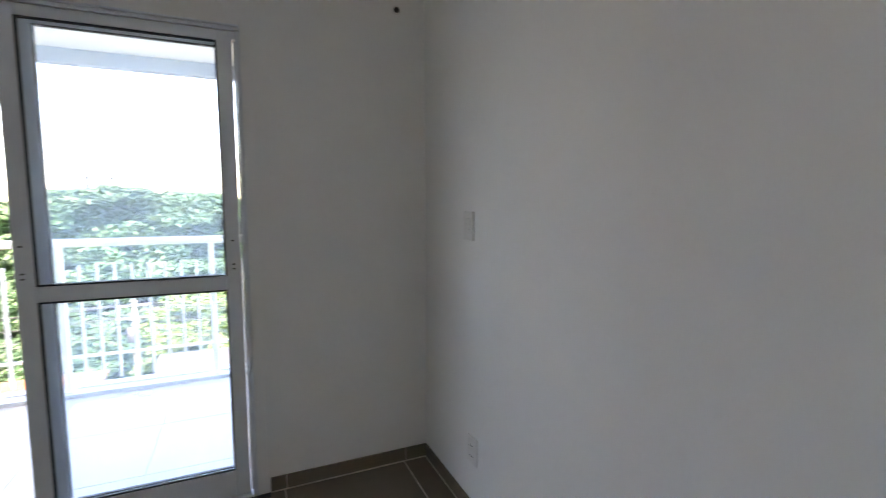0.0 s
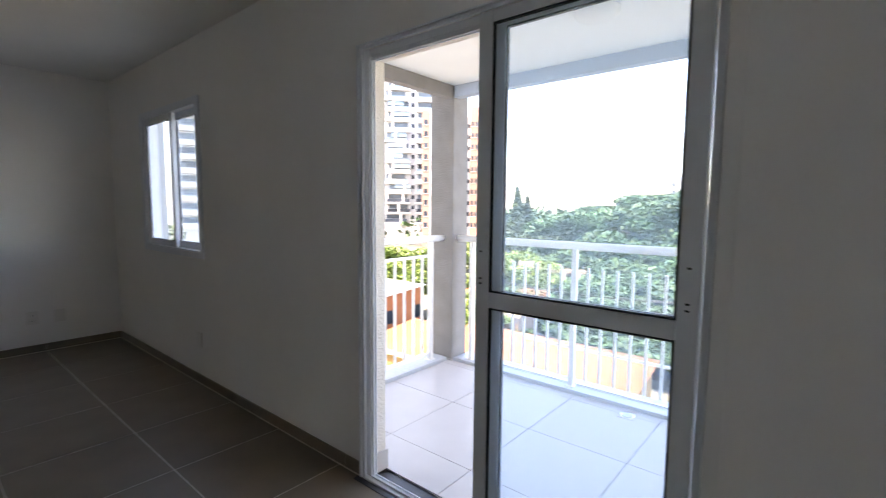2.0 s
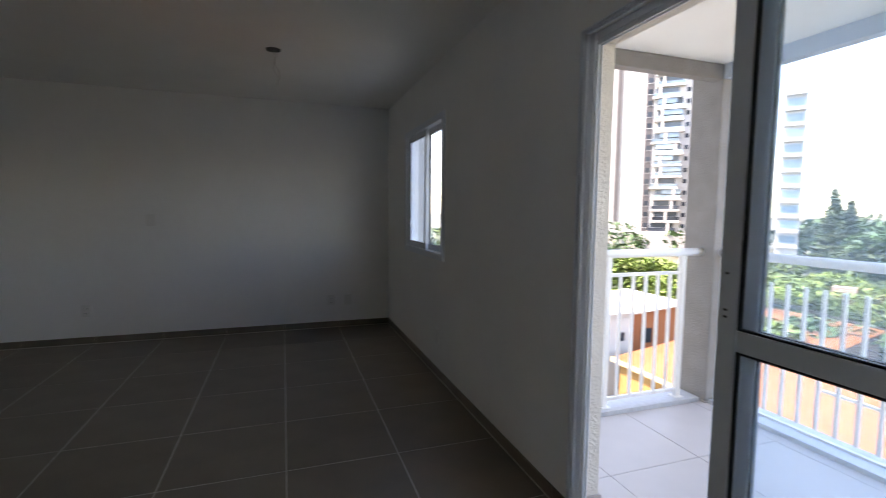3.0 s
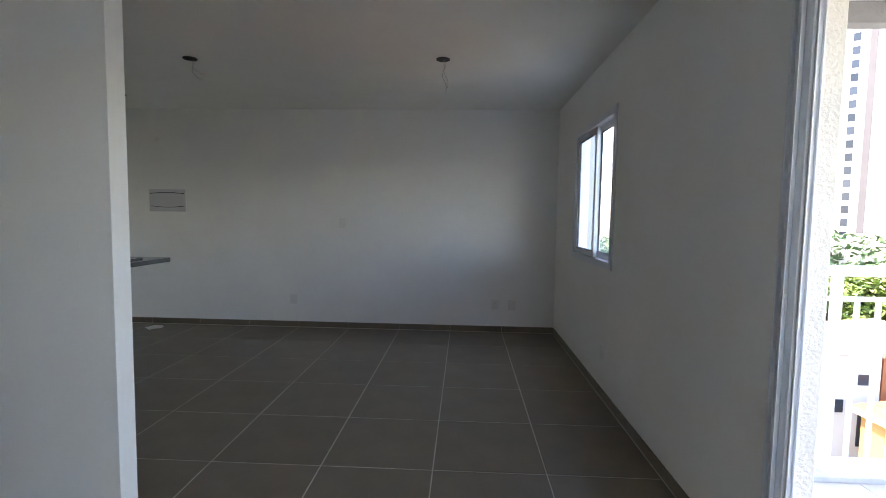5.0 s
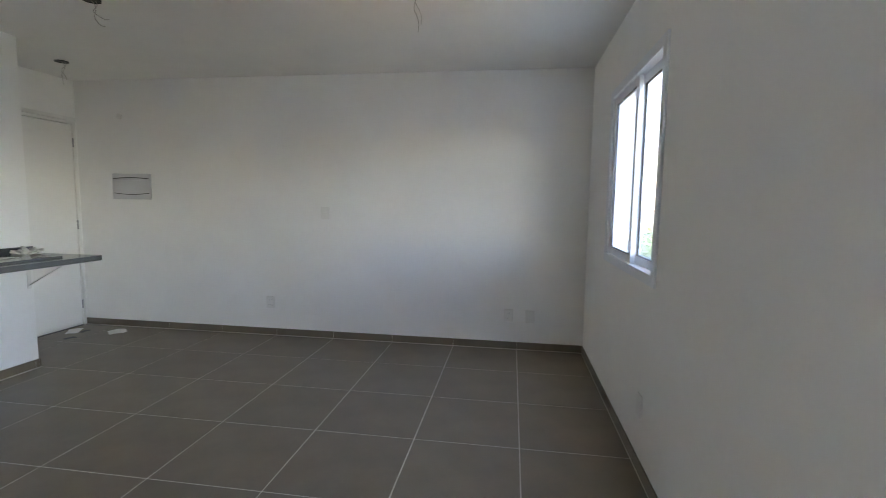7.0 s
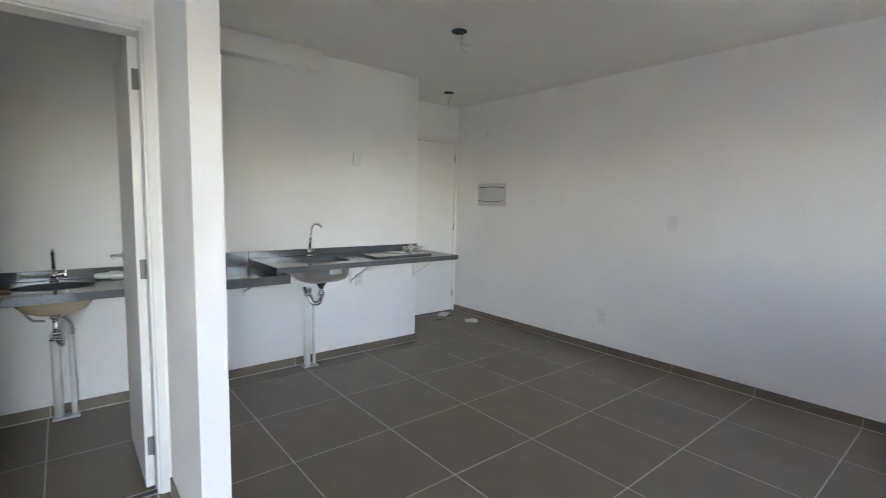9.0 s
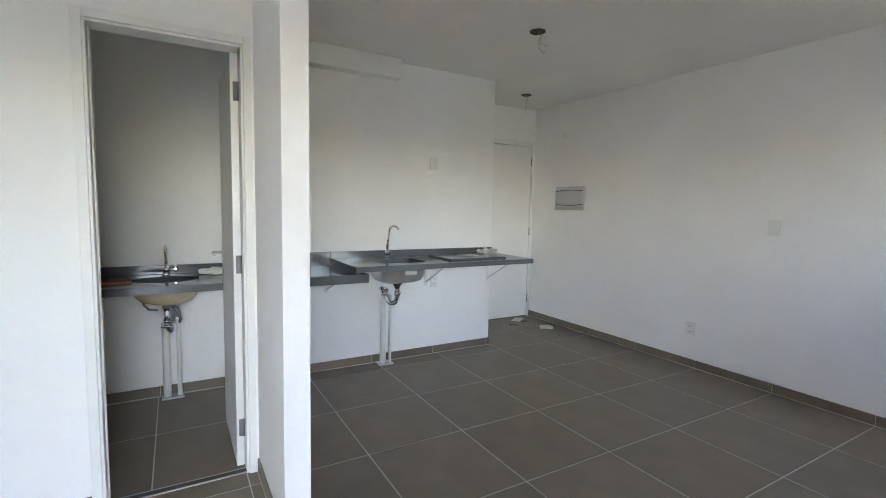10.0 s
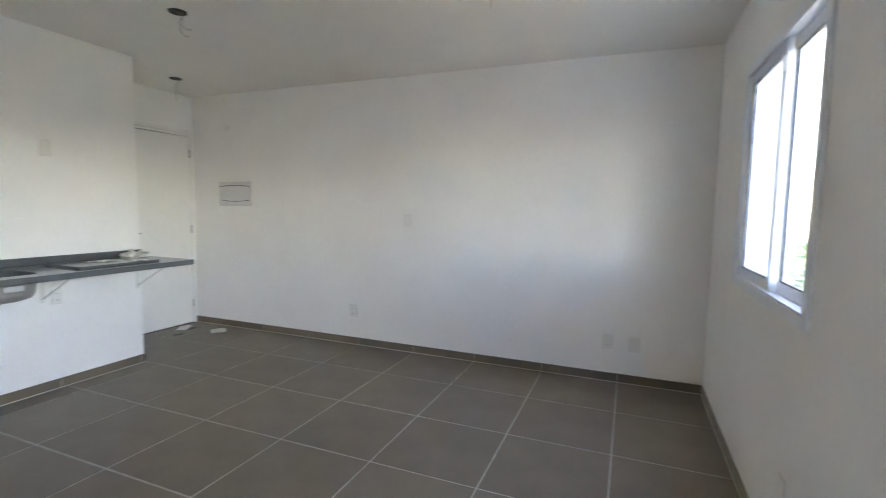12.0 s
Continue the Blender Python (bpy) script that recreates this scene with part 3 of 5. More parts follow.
plate("blank_plate", "small white outlet plate above the kitchen counter", "wall plate", (XK + 0.0005, 4.58, 1.74), 90, 0.075, 0.11, "")
cap = tagged(empty("wall_outlet", (-0.0005, 0.445, 2.296)), "small round cable outlet high on the wall", "wall outlet")
part("ring", cyl((-0.006, 0, 0), (0, 0, 0), 0.022, seg=18), PLASTIC, cap)
part("hole", cyl((-0.008, 0, 0), (-0.0062, 0, 0), 0.014, seg=14), DARKBOX, cap)
cap = tagged(empty("doorbell_box", (-4.692, NORTH - 0.0005, 2.199)), "small round white wall cap near the entrance", "wall outlet")
part("cover", cyl((0, -0.008, 0), (0, 0, 0), 0.03, seg=18), PLASTIC, cap)
pb = tagged(empty("breaker_panel", (-4.58, NORTH - 0.0005, 1.487)), "grey plastic electrical breaker panel on the wall", "breaker panel")
part("frame", box((-0.222, -0.016, -0.132), (0.222, 0.0, 0.132), 0.005), GREYPLASTIC, pb)
cover = part("cover", box((-0.205, -0.022, -0.05), (0.205, -0.0165, 0.062), 0.004), GREYPLASTIC, pb)
part("seam", tube([(-0.205 + 0.0205 * k, -0.0172, 0.079 + 0.012 * math.sin(math.pi * k / 20)) for k in range(21)], 0.0042, 6), BLACK, pb)
part("seam", tube([(-0.205 + 0.0205 * k, -0.0172, -0.068 - 0.014 * math.sin(math.pi * k / 20)) for k in range(21)], 0.0034, 6), BLACK, pb)
part("seam", tube([(-0.205 + 0.0205 * k, -0.0172, 0.079 + 0.012 * math.sin(math.pi * k / 20) + 0.03) for k in range(21)], 0.001, 6), GREYPLASTIC, pb)


def ceiling_box(place, drop, bend):
    b = tagged(empty("ceiling_outlet", place), "open round ceiling outlet with a loose hanging wire", "ceiling outlet", "ceiling outlets")
    n = 8
    ring = lambda r, z: [(r * math.cos(2 * math.pi * (k + 0.5) / n), r * math.sin(2 * math.pi * (k + 0.5) / n), z) for k in range(n)]
    part("rim", rings_mesh([ring(0.056, -0.0005), ring(0.056, -0.006), ring(0.047, -0.006), ring(0.047, -0.001)]), BLACK, b)
    # No recess here: a flat black disc imitates the outlet's shaded inside.
    part("cavity", rings_mesh([ring(0.0468, -0.0012), ring(0.0468, -0.0022)], cap0=True, cap1=True), BLACK, b)
    if drop:
        for sx in (0.0, 0.012):
            pts = [(sx + bend * (k / 10) ** 2 + 0.01 * math.sin(k), 0.02 * math.sin(k * 0.6 + sx * 90), -0.003 - (drop - sx * 4) * k / 10 + (0.04 * max(0, (k - 7) / 3) ** 2 if bend > 0.05 else 0)) for k in range(11)]
            part("wire", tube(pts, 0.0016, 5), WIRE, b)


ceiling_box((-1.246, 4.75, H), 0.26, 0.03)
ceiling_box((-3.247, 4.73, H), 0.20, 0.10)
ceiling_box((-4.657, 5.823, H), 0.20, 0.02)

# ---- kitchen ----
KF = -3.786
tagged(link("exhaust_duct_box", box((XK, PY1, 2.402), (XK + 0.11, 4.215, H), 0.003), PLASTER), "white boxed duct under the ceiling", "duct", kind="structure")


def slab_with_hole(x0, x1, y0, y1, z0, z1, hole, n=32):
    """A stone slab with a round-cornered cut-out (cx, cy, hx, hy, power)."""
    bm = bmesh.new()
    cx, cy, hx, hy, power = hole
    inner = rounded(cx, cy, hx, hy, 0, power, n)
    outer = []
    for k in range(n):
        a = 2 * math.pi * k / n
        c, s = math.cos(a), math.sin(a)
        tx = ((x1 - cx) / c) if c > 1e-9 else ((x0 - cx) / c if c < -1e-9 else 1e9)
        ty = ((y1 - cy) / s) if s > 1e-9 else ((y0 - cy) / s if s < -1e-9 else 1e9)
        t = min(tx, ty)
        outer.append((cx + t * c, cy + t * s))
    for X, Y in ((x0, y0), (x0, y1), (x1, y0), (x1, y1)):
        k = min(range(n), key=lambda i: (outer[i][0] - X) ** 2 + (outer[i][1] - Y) ** 2)
        outer[k] = (X, Y)
    ring = [[bm.verts.new((p[0], p[1], z)) for p in src] for src, z in ((outer, z1), (inner, z1), (inner, z0), (outer, z0))]
    for a, b in ((0, 1), (1, 2), (2, 3), (3, 0)):
        for k in range(n):
            bm.faces.new([ring[a][k], ring[a][(k + 1) % n], ring[b][(k + 1) % n], ring[b][k]])
    bmesh.ops.recalc_face_normals(bm, faces=bm.faces[:])
    return bm


def bracket(parent, y, z, depth, drop, x=XK):
    b = part("bracket", box((x + 0.001, y - 0.014, z - drop), (x + 0.006, y + 0.014, z - 0.001)), PVC, parent, "white steel bracket")
    part("arm", box((x + 0.0065, y - 0.014, z - 0.007), (x + depth, y + 0.014, z - 0.001)), PVC, b)
    brace = bmesh.new()
    cyl((x + 0.008, y, z - drop + 0.03), (x + depth * 0.85, y, z - 0.014), 0.006, seg=8, bm=brace)
    part("brace", brace, PVC, b)


ctr = tagged(empty("kitchen_counter", (0, 0, 0)), "grey granite kitchen counter on white wall brackets", "counter")
SX, SY = -4.05, 4.075
part("worktop", slab_with_hole(XK + 0.001, KF, 3.64, 5.245, 0.886, 0.925, (SX, SY, 0.15, 0.190, 6.0)), GRANITE, ctr)
part("backsplash", box((XK + 0.001, 3.64, 0.9255), (XK + 0.021, KEND, 0.978), 0.002), GRANITE, ctr)
part("riser", box((XK + 0.022, 3.6405, 0.8725), (KF - 0.004, 3.665, 0.8858), 0.001), GRANITE, ctr)
for y in (4.518, 5.203):
    bracket(ctr, y, 0.886, 0.44, 0.24)
low = tagged(empty("laundry_counter", (0, 0, 0)), "lower grey granite counter beside the kitchen counter", "counter")
part("worktop", box((XK + 0.001, PY1 + 0.001, 0.812), (KF, 3.735, 0.872), 0.002), GRANITE, low)
part("backsplash", box((XK + 0.001, PY1 + 0.001, 0.8725), (XK + 0.021, 3.637, 0.978), 0.002), GRANITE, low)
for y in (3.15, 3.606):
    bracket(low, y, 0.812, 0.44, 0.17)

sink = tagged(empty("kitchen_sink", (SX, SY, 0.8855)), "stainless steel sink bowl hung under the granite", "sink")
outer = [rounded(0, 0, 0.16, 0.205, -0.0005, 6), rounded(0, 0, 0.146, 0.191, -0.004, 6), rounded(0, 0, 0.142, 0.186, -0.078, 5), rounded(0, 0, 0.128, 0.172, -0.108, 4), rounded(0, 0, 0.10, 0.135, -0.124, 3), rounded(0, 0, 0.03, 0.03, -0.128, 2)]
inner = [rounded(0, 0, 0.03, 0.03, -0.125, 2), rounded(0, 0, 0.098, 0.133, -0.121, 3), rounded(0, 0, 0.125, 0.169, -0.105, 4), rounded(0, 0, 0.139, 0.183, -0.078, 5), rounded(0, 0, 0.142, 0.187, -0.002, 6), rounded(0, 0, 0.16, 0.205, -0.0002, 6)]
part("bowl", rings_mesh([*outer, *inner]), STEEL, sink)
part("sticker", box((0.1435, 0.0, -0.055), (0.147, 0.10, -0.022)), GREYPLASTIC, sink, "pale paper sticker")
part("strainer", rings_mesh([rounded(0, 0, r, r, z, 2, 20) for r, z in ((0.042, -0.1285), (0.042, -0.142), (0.028, -0.155), (0.021, -0.175))], True, True), BLACK, sink)
part("trap", tube([(0, 0, -0.175), (0, 0, -0.255)] + [(-0.012 - 0.05 * (1 - math.cos(a)) / 2, -0.03 + 0.03 * math.cos(a), -0.27 - 0.035 * math.sin(a)) for a in [math.pi * k / 8 for k in range(9)]] + [(-0.085, -0.072, -0.235), (-0.11, -0.08, -0.205), (-0.15, -0.075, -0.20), (-0.19, -0.04, -0.205), (-0.22, 0.0, -0.225), (-0.225, 0.005, -0.27), (-0.225, 0.005, -0.31)], 0.019, 12), CHROME, sink)
part("nut", cyl((0, 0, -0.235), (0, 0, -0.21), 0.027, seg=8), CHROME, sink)
part("nut", cyl((-0.085, -0.072, -0.245), (-0.098, -0.076, -0.22), 0.026, seg=8), CHROME, sink)
pipes = tagged(empty("drain_pipe", (XK + 0.035, 4.045, 0)), "pair of white plastic pipes rising from the floor", "pipe", "drain pipes")
part("pipe", cyl((0.04, 0.03, 0.012), (0.04, 0.03, 0.545), 0.027, seg=18), PVC, pipes)
part("pipe", cyl((0.04, 0.092, 0.012), (0.04, 0.092, 0.60), 0.013, seg=14), PVC, pipes)
part("floor_plate", box((-0.02, -0.012, 0.0), (0.08, 0.115, 0.0115), 0.002), GREYPLASTIC, pipes)


def faucet(name, place, turn, height, reach, label):
    f = tagged(empty(name, place, turn), label, "faucet")
    part("base", cyl((0, 0, 0), (0, 0, 0.012), 0.024, 0.022, 20), CHROME, f)
    part("body", cyl((0, 0, 0.012), (0, 0, 0.06), 0.017, 0.015, 18), CHROME, f)
    r = reach / 2
    part("spout", tube([(0, 0, 0.06), (reach * 0.12, 0, height * 0.6), (reach * 0.2, 0, height - r)] + arc((reach * 0.2 + r, 0, height - r), r, 180, 20, (1, 0, 0), (0, 0, 1), 12), 0.0095, 12), CHROME, f)
    k = part("knob", cyl((0, 0.0, 0.035), (0.0, 0.05, 0.042), 0.010, 0.010, 14), CHROME, f)
    for a in (0, 90, 180, 270):
        part("spoke", cyl((0, 0.055, 0.042), (0.026 * math.cos(radians(a)), 0.055, 0.042 + 0.026 * math.sin(radians(a))), 0.006, 0.007, 8), CHROME, k)
    return f


faucet("kitchen_faucet", (-4.30, 4.09, 0.925), 50, 0.265, 0.085, "chrome swan-neck tap on the granite counter")
cut = tagged(empty("granite_offcut", (-4.09, 4.745, 0.9252)), "loose granite cut-out piece lying on the counter", "stone slab")
part("slab", box((-0.19, -0.27, 0.0), (0.19, 0.29, 0.014), 0.002), GRANITE, cut)


def sheet(name, place, turn, w, d, material, label, curl=0.006):
    bm = bmesh.new()
    n = 6
    grid = [[bm.verts.new(((i / n - 0.5) * w, (j / n - 0.5) * d, curl * (0.5 + 0.5 * math.sin(i * 1.1 + j * 0.7)) * (i / n))) for j in range(n + 1)] for i in range(n + 1)]
    low = [[bm.verts.new(v.co - Vector((0, 0, 0.0012))) for v in row] for row in grid]
    for i in range(n):
        for j in range(n):
            bm.faces.new([grid[i][j], grid[i + 1][j], grid[i + 1][j + 1], grid[i][j + 1]])
            bm.faces.new([low[i][j], low[i][j + 1], low[i + 1][j + 1], low[i + 1][j]])
    for k in range(n):
        bm.faces.new([grid[k][0], low[k][0], low[k + 1][0], grid[k + 1][0]])
        bm.faces.new([grid[k][n], grid[k + 1][n], low[k + 1][n], low[k][n]])
        bm.faces.new([grid[0][k], grid[0][k + 1], low[0][k + 1], low[0][k]])
        bm.faces.new([grid[n][k], low[n][k], low[n][k + 1], grid[n][k + 1]])
    bmesh.ops.recalc_face_normals(bm, faces=bm.faces[:])
    ob = link(name, bm, material)
    ob.matrix_basis = pose(*place, 0, 0, turn)
    return tagged(ob, label, "paper")


sheet("paper_sheet", (-4.11, 4.77, 0.9407), 12, 0.14, 0.16, PAPER, "white paper sheet lying on the granite piece")
sheet("paper_sheet", (-3.95, 4.92, 0.9407), -20, 0.08, 0.09, PAPER, "small white paper scrap on the granite piece")
sheet("paper_sheet", (-5.08, 6.17, 0.0015), 35, 0.12, 0.19, PAPER, "white leaflet on the floor by the entrance", 0.012)
sheet("paper_sheet", (-4.97, 6.18, 0.0035), 10, 0.06, 0.10, GREYPAPER, "dark grey paper piece on the floor by the entrance")
sheet("paper_sheet", (-4.90, 5.955, 0.0015), -15, 0.07, 0.09, GREYPAPER, "small dark paper piece on the floor")
sheet("paper_sheet", (-4.65, 6.24, 0.0015), 50, 0.15, 0.17, PAPER, "white folded leaflet on the tiled floor", 0.015)


def cloth(name, place, size, label, material):
    bm = bmesh.new()
    bmesh.ops.create_icosphere(bm, subdivisions=4, radius=1.0)
    for v in bm.verts:
        k = 0.72 + 0.5 * noise.noise(v.co * 2.2) + 0.22 * noise.noise(v.co * 6)
        v.co = Vector((v.co.x * size[0] * k, v.co.y * size[1] * k, max(0.0, (v.co.z * 0.9 + 0.55) * size[2] * k)))
    for f in bm.faces:
        f.smooth = True
    ob = link(name, bm, material)
    ob.location = place
    return tagged(ob, label, "cloth")


cloth("crumpled_cloth", (-4.29, 5.11, 0.9255), (0.10, 0.11, 0.045), "pale crumpled cloth lying at the counter end", CLOTH)

# ---- bathroom ----
vt = tagged(empty("vanity_counter"), "grey granite vanity counter along the bathroom wall", "counter")
VX, VY = -4.135, 2.50
part("worktop", slab_with_hole(XBB + 0.001, -3.852, 1.60, 2.890, 0.815, 0.860, (VX, VY, 0.140, 0.185, 2.0)), GRANITE, vt)
part("backsplash", box((XBB + 0.001, 1.60, 0.8605), (XBB + 0.021, 2.89, 0.921), 0.002), GRANITE, vt)
bracket(vt, 2.14, 0.815, 0.34, 0.2, XBB)
bs = tagged(empty("wash_basin", (VX, VY, 0.8145)), "beige ceramic oval basin under the granite", "basin")
part("bowl", rings_mesh([rounded(0, 0, a, b, z, 2, 36) for a, b, z in ((0.160, 0.203, 0), (0.157, 0.195, -0.015), (0.143, 0.174, -0.05), (0.114, 0.141, -0.088), (0.064, 0.078, -0.110), (0.028, 0.028, -0.116), (0.02, 0.02, -0.112), (0.058, 0.072, -0.106), (0.108, 0.135, -0.084), (0.133, 0.167, -0.05), (0.142, 0.187, -0.002), (0.160, 0.203, 0))]), CERAMIC, bs)
part("tailpiece", tube([(0, 0, -0.115), (0, 0, -0.19), (0.0, 0, -0.215)], 0.019, 14), CHROME, bs)
part("nut", cyl((0, 0, -0.14), (0, 0, -0.12), 0.028, seg=8), CHROME, bs)
part("trap", tube([(0, 0, -0.205), (0, 0, -0.235), (0.004, 0.006, -0.258), (0.004, 0.014, -0.278), (-0.012, 0.018, -0.290), (-0.04, 0.02, -0.285), (-0.08, 0.01, -0.262), (-0.125, -0.01, -0.262), (-0.145, -0.02, -0.275), (-0.150, -0.022, -0.30)], 0.020, 12), CHROME, bs)
part("nut", cyl((0, 0, -0.235), (0, 0, -0.212), 0.026, seg=8), CHROME, bs)
part("nut", cyl((0.004, 0.008, -0.268), (0.004, 0.012, -0.250), 0.026, seg=8), CHROME, bs)
part("hose", tube([(-0.10, -0.12, -0.08), (-0.06, -0.13, -0.12), (-0.02, -0.10, -0.145), (-0.01, -0.05, -0.15)], 0.007, 8), DARKSTEEL, bs)
part("hose", tube([(-0.06, 0.03, -0.14), (-0.05, 0.06, -0.18), (-0.06, 0.075, -0.23), (-0.10, 0.07, -0.26)], 0.009, 8), DARKSTEEL, bs)
pipes = tagged(empty("drain_pipe", (XBB + 0.02, 2.455, 0)), "pair of white plastic pipes under the basin", "pipe", "drain pipes")
part("pipe", cyl((0.04, 0.03, 0.012), (0.04, 0.03, 0.52), 0.025, seg=18), PVC, pipes)
part("pipe", cyl((0.04, 0.105, 0.012), (0.04, 0.105, 0.56), 0.015, seg=14), PVC, pipes)
part("floor_plate", box((-0.01, -0.005, 0.0), (0.075, 0.13, 0.0115), 0.002), GREYPLASTIC, pipes)
faucet("basin_faucet", (-4.34, 2.50, 0.86), 0, 0.20, 0.075, "chrome swan-neck tap on the vanity counter")
coil = tagged(empty("hose_coil", (-4.27, 2.77, 0.8605)), "coiled white flexible hose on the vanity counter", "hose")
pts = []
for k in range(91):
    a = k / 90 * 2 * math.pi * 3.5
    pts.append(((0.05 + 0.004 * math.sin(a * 0.7)) * math.cos(a), (0.075 + 0.004 * math.cos(a * 0.5)) * math.sin(a), 0.008 + 0.010 * k / 30))
part("tube", tube(pts, 0.0075, 8), PVC, coil)
ws = tagged(link("wood_scrap", box((-0.05, -0.10, 0.0), (0.05, 0.10, 0.016), 0.003), WOOD), "reddish wood piece on the vanity counter", "wood piece")
ws.matrix_basis = pose(-4.08, 2.215, 0.8605, 0, 0, 12)

# ---- outside ----
EYE0 = Vector((-1.4, 1.0, 1.38))
GZ = -10.0


def polar(az, d, z=GZ):
    return Vector((EYE0.x + d * math.cos(radians(az)), EYE0.y + d * math.sin(radians(az)), z))


gm = bmesh.new()
bmesh.ops.create_grid(gm, x_segments=2, y_segments=2, size=2000)
gnd = tagged(link("ground", gm, ASPHALT), "grey-green ground between houses and trees", "ground", kind="structure")
gnd.location = (0, 0, GZ)


def crown_mesh(rng, clumps, leaves, size):
    """Many small leaf cards in loose clumps; clumps are (centre, radii)."""
    verts, faces = [], []
    total = sum(r[0] * r[1] for _, r in clumps)
    for c, r in clumps:
        n = max(30, int(leaves * r[0] * r[1] / total))
        for _ in range(n):
            u, v = rng.uniform(-1, 1), rng.uniform(0, 2 * math.pi)
            rad = rng.uniform(0.55, 1.0) ** 0.6
            w = math.sqrt(1 - u * u)
            p = Vector((c[0] + r[0] * rad * w * math.cos(v), c[1] + r[1] * rad * w * math.sin(v), c[2] + r[2] * rad * u))
            s = size * rng.uniform(0.55, 1.35)
            q = Euler((rng.uniform(-0.9, 0.9), rng.uniform(-0.9, 0.9), rng.uniform(0, 6.28))).to_matrix()
            i = len(verts)
            for a, b in ((-1, -0.15), (-0.2, -0.55), (1, 0.1), (0.1, 0.55)):
                verts.append(p + q @ Vector((a * s, b * s, rng.uniform(-0.12, 0.12) * s)))
            faces.append((i, i + 1, i + 2, i + 3))
    return verts, faces


def tree(az, d, top, spread, leaf_mat, seed, label, shape="round", leaves=5200, size=0.34):
    """A tree at a bearing and distance: tapered trunk, limbs and a crown of leaf clumps."""
    rng = random.Random(seed)
    base = polar(az, d)
    t = tagged(empty("tree", base), label, "tree", "trees around the houses")
    h = top - GZ
    trunk = bmesh.new()
    clumps = []
    if shape == "conifer":
        cyl((0, 0, 0), (0, 0, h * 0.97), 0.28, 0.04, 8, trunk)
        for k in range(16):
            f = 0.25 + 0.74 * k / 15
            r = spread * (1.05 - f) * rng.uniform(0.75, 1.2)
            for j in range(4):
                a = rng.uniform(0, 6.28)
                clumps.append(((r * 0.6 * math.cos(a), r * 0.6 * math.sin(a), h * f), (r * 0.55 + 0.15, r * 0.55 + 0.15, h * 0.035)))
    else:
        fork = h * (0.55 if shape == "wide" else 0.42)
        cyl((0, 0, 0), (0.3, 0.1, fork), 0.38, 0.24, 9, trunk)
        n = 30 if shape == "wide" else 22
        for k in range(n):
            a = 2 * math.pi * k / n * 2.399 * 4
            rr = spread * math.sqrt((k + 0.5) / n) * rng.uniform(0.82, 1.1)
            if shape == "wide":
                z = h * (0.93 - 0.17 * (rr / spread) ** 2) + rng.uniform(-0.6, 0.3)
                rad = (spread * 0.24, spread * 0.24, h * 0.06)
            else:
                z = h * (0.90 - 0.42 * (rr / spread) ** 2 * rng.uniform(0.6, 1.3)) - rng.uniform(0, 0.25) * h
                rad = (spread * 0.36, spread * 0.36, h * 0.10)
            rad = tuple(x * rng.uniform(0.75, 1.25) for x in rad)
            z = min(z, h - rad[2])
            clumps.append(((rr * math.cos(a), rr * math.sin(a), z), rad))
            if k % 3 == 0:
                cyl((0.3, 0.1, fork * rng.uniform(0.75, 1.0)), (rr * 0.85 * math.cos(a), rr * 0.85 * math.sin(a), z), 0.14, 0.03, 6, trunk)
    part("trunk", trunk, BARK, t)
    v, f = crown_mesh(rng, clumps, leaves, size)
    me = bpy.data.meshes.new("crown")
    me.from_pydata(v, [], f)
    me.materials.append(leaf_mat)
    ob = new("crown", me)
    ob.parent = t
    return t


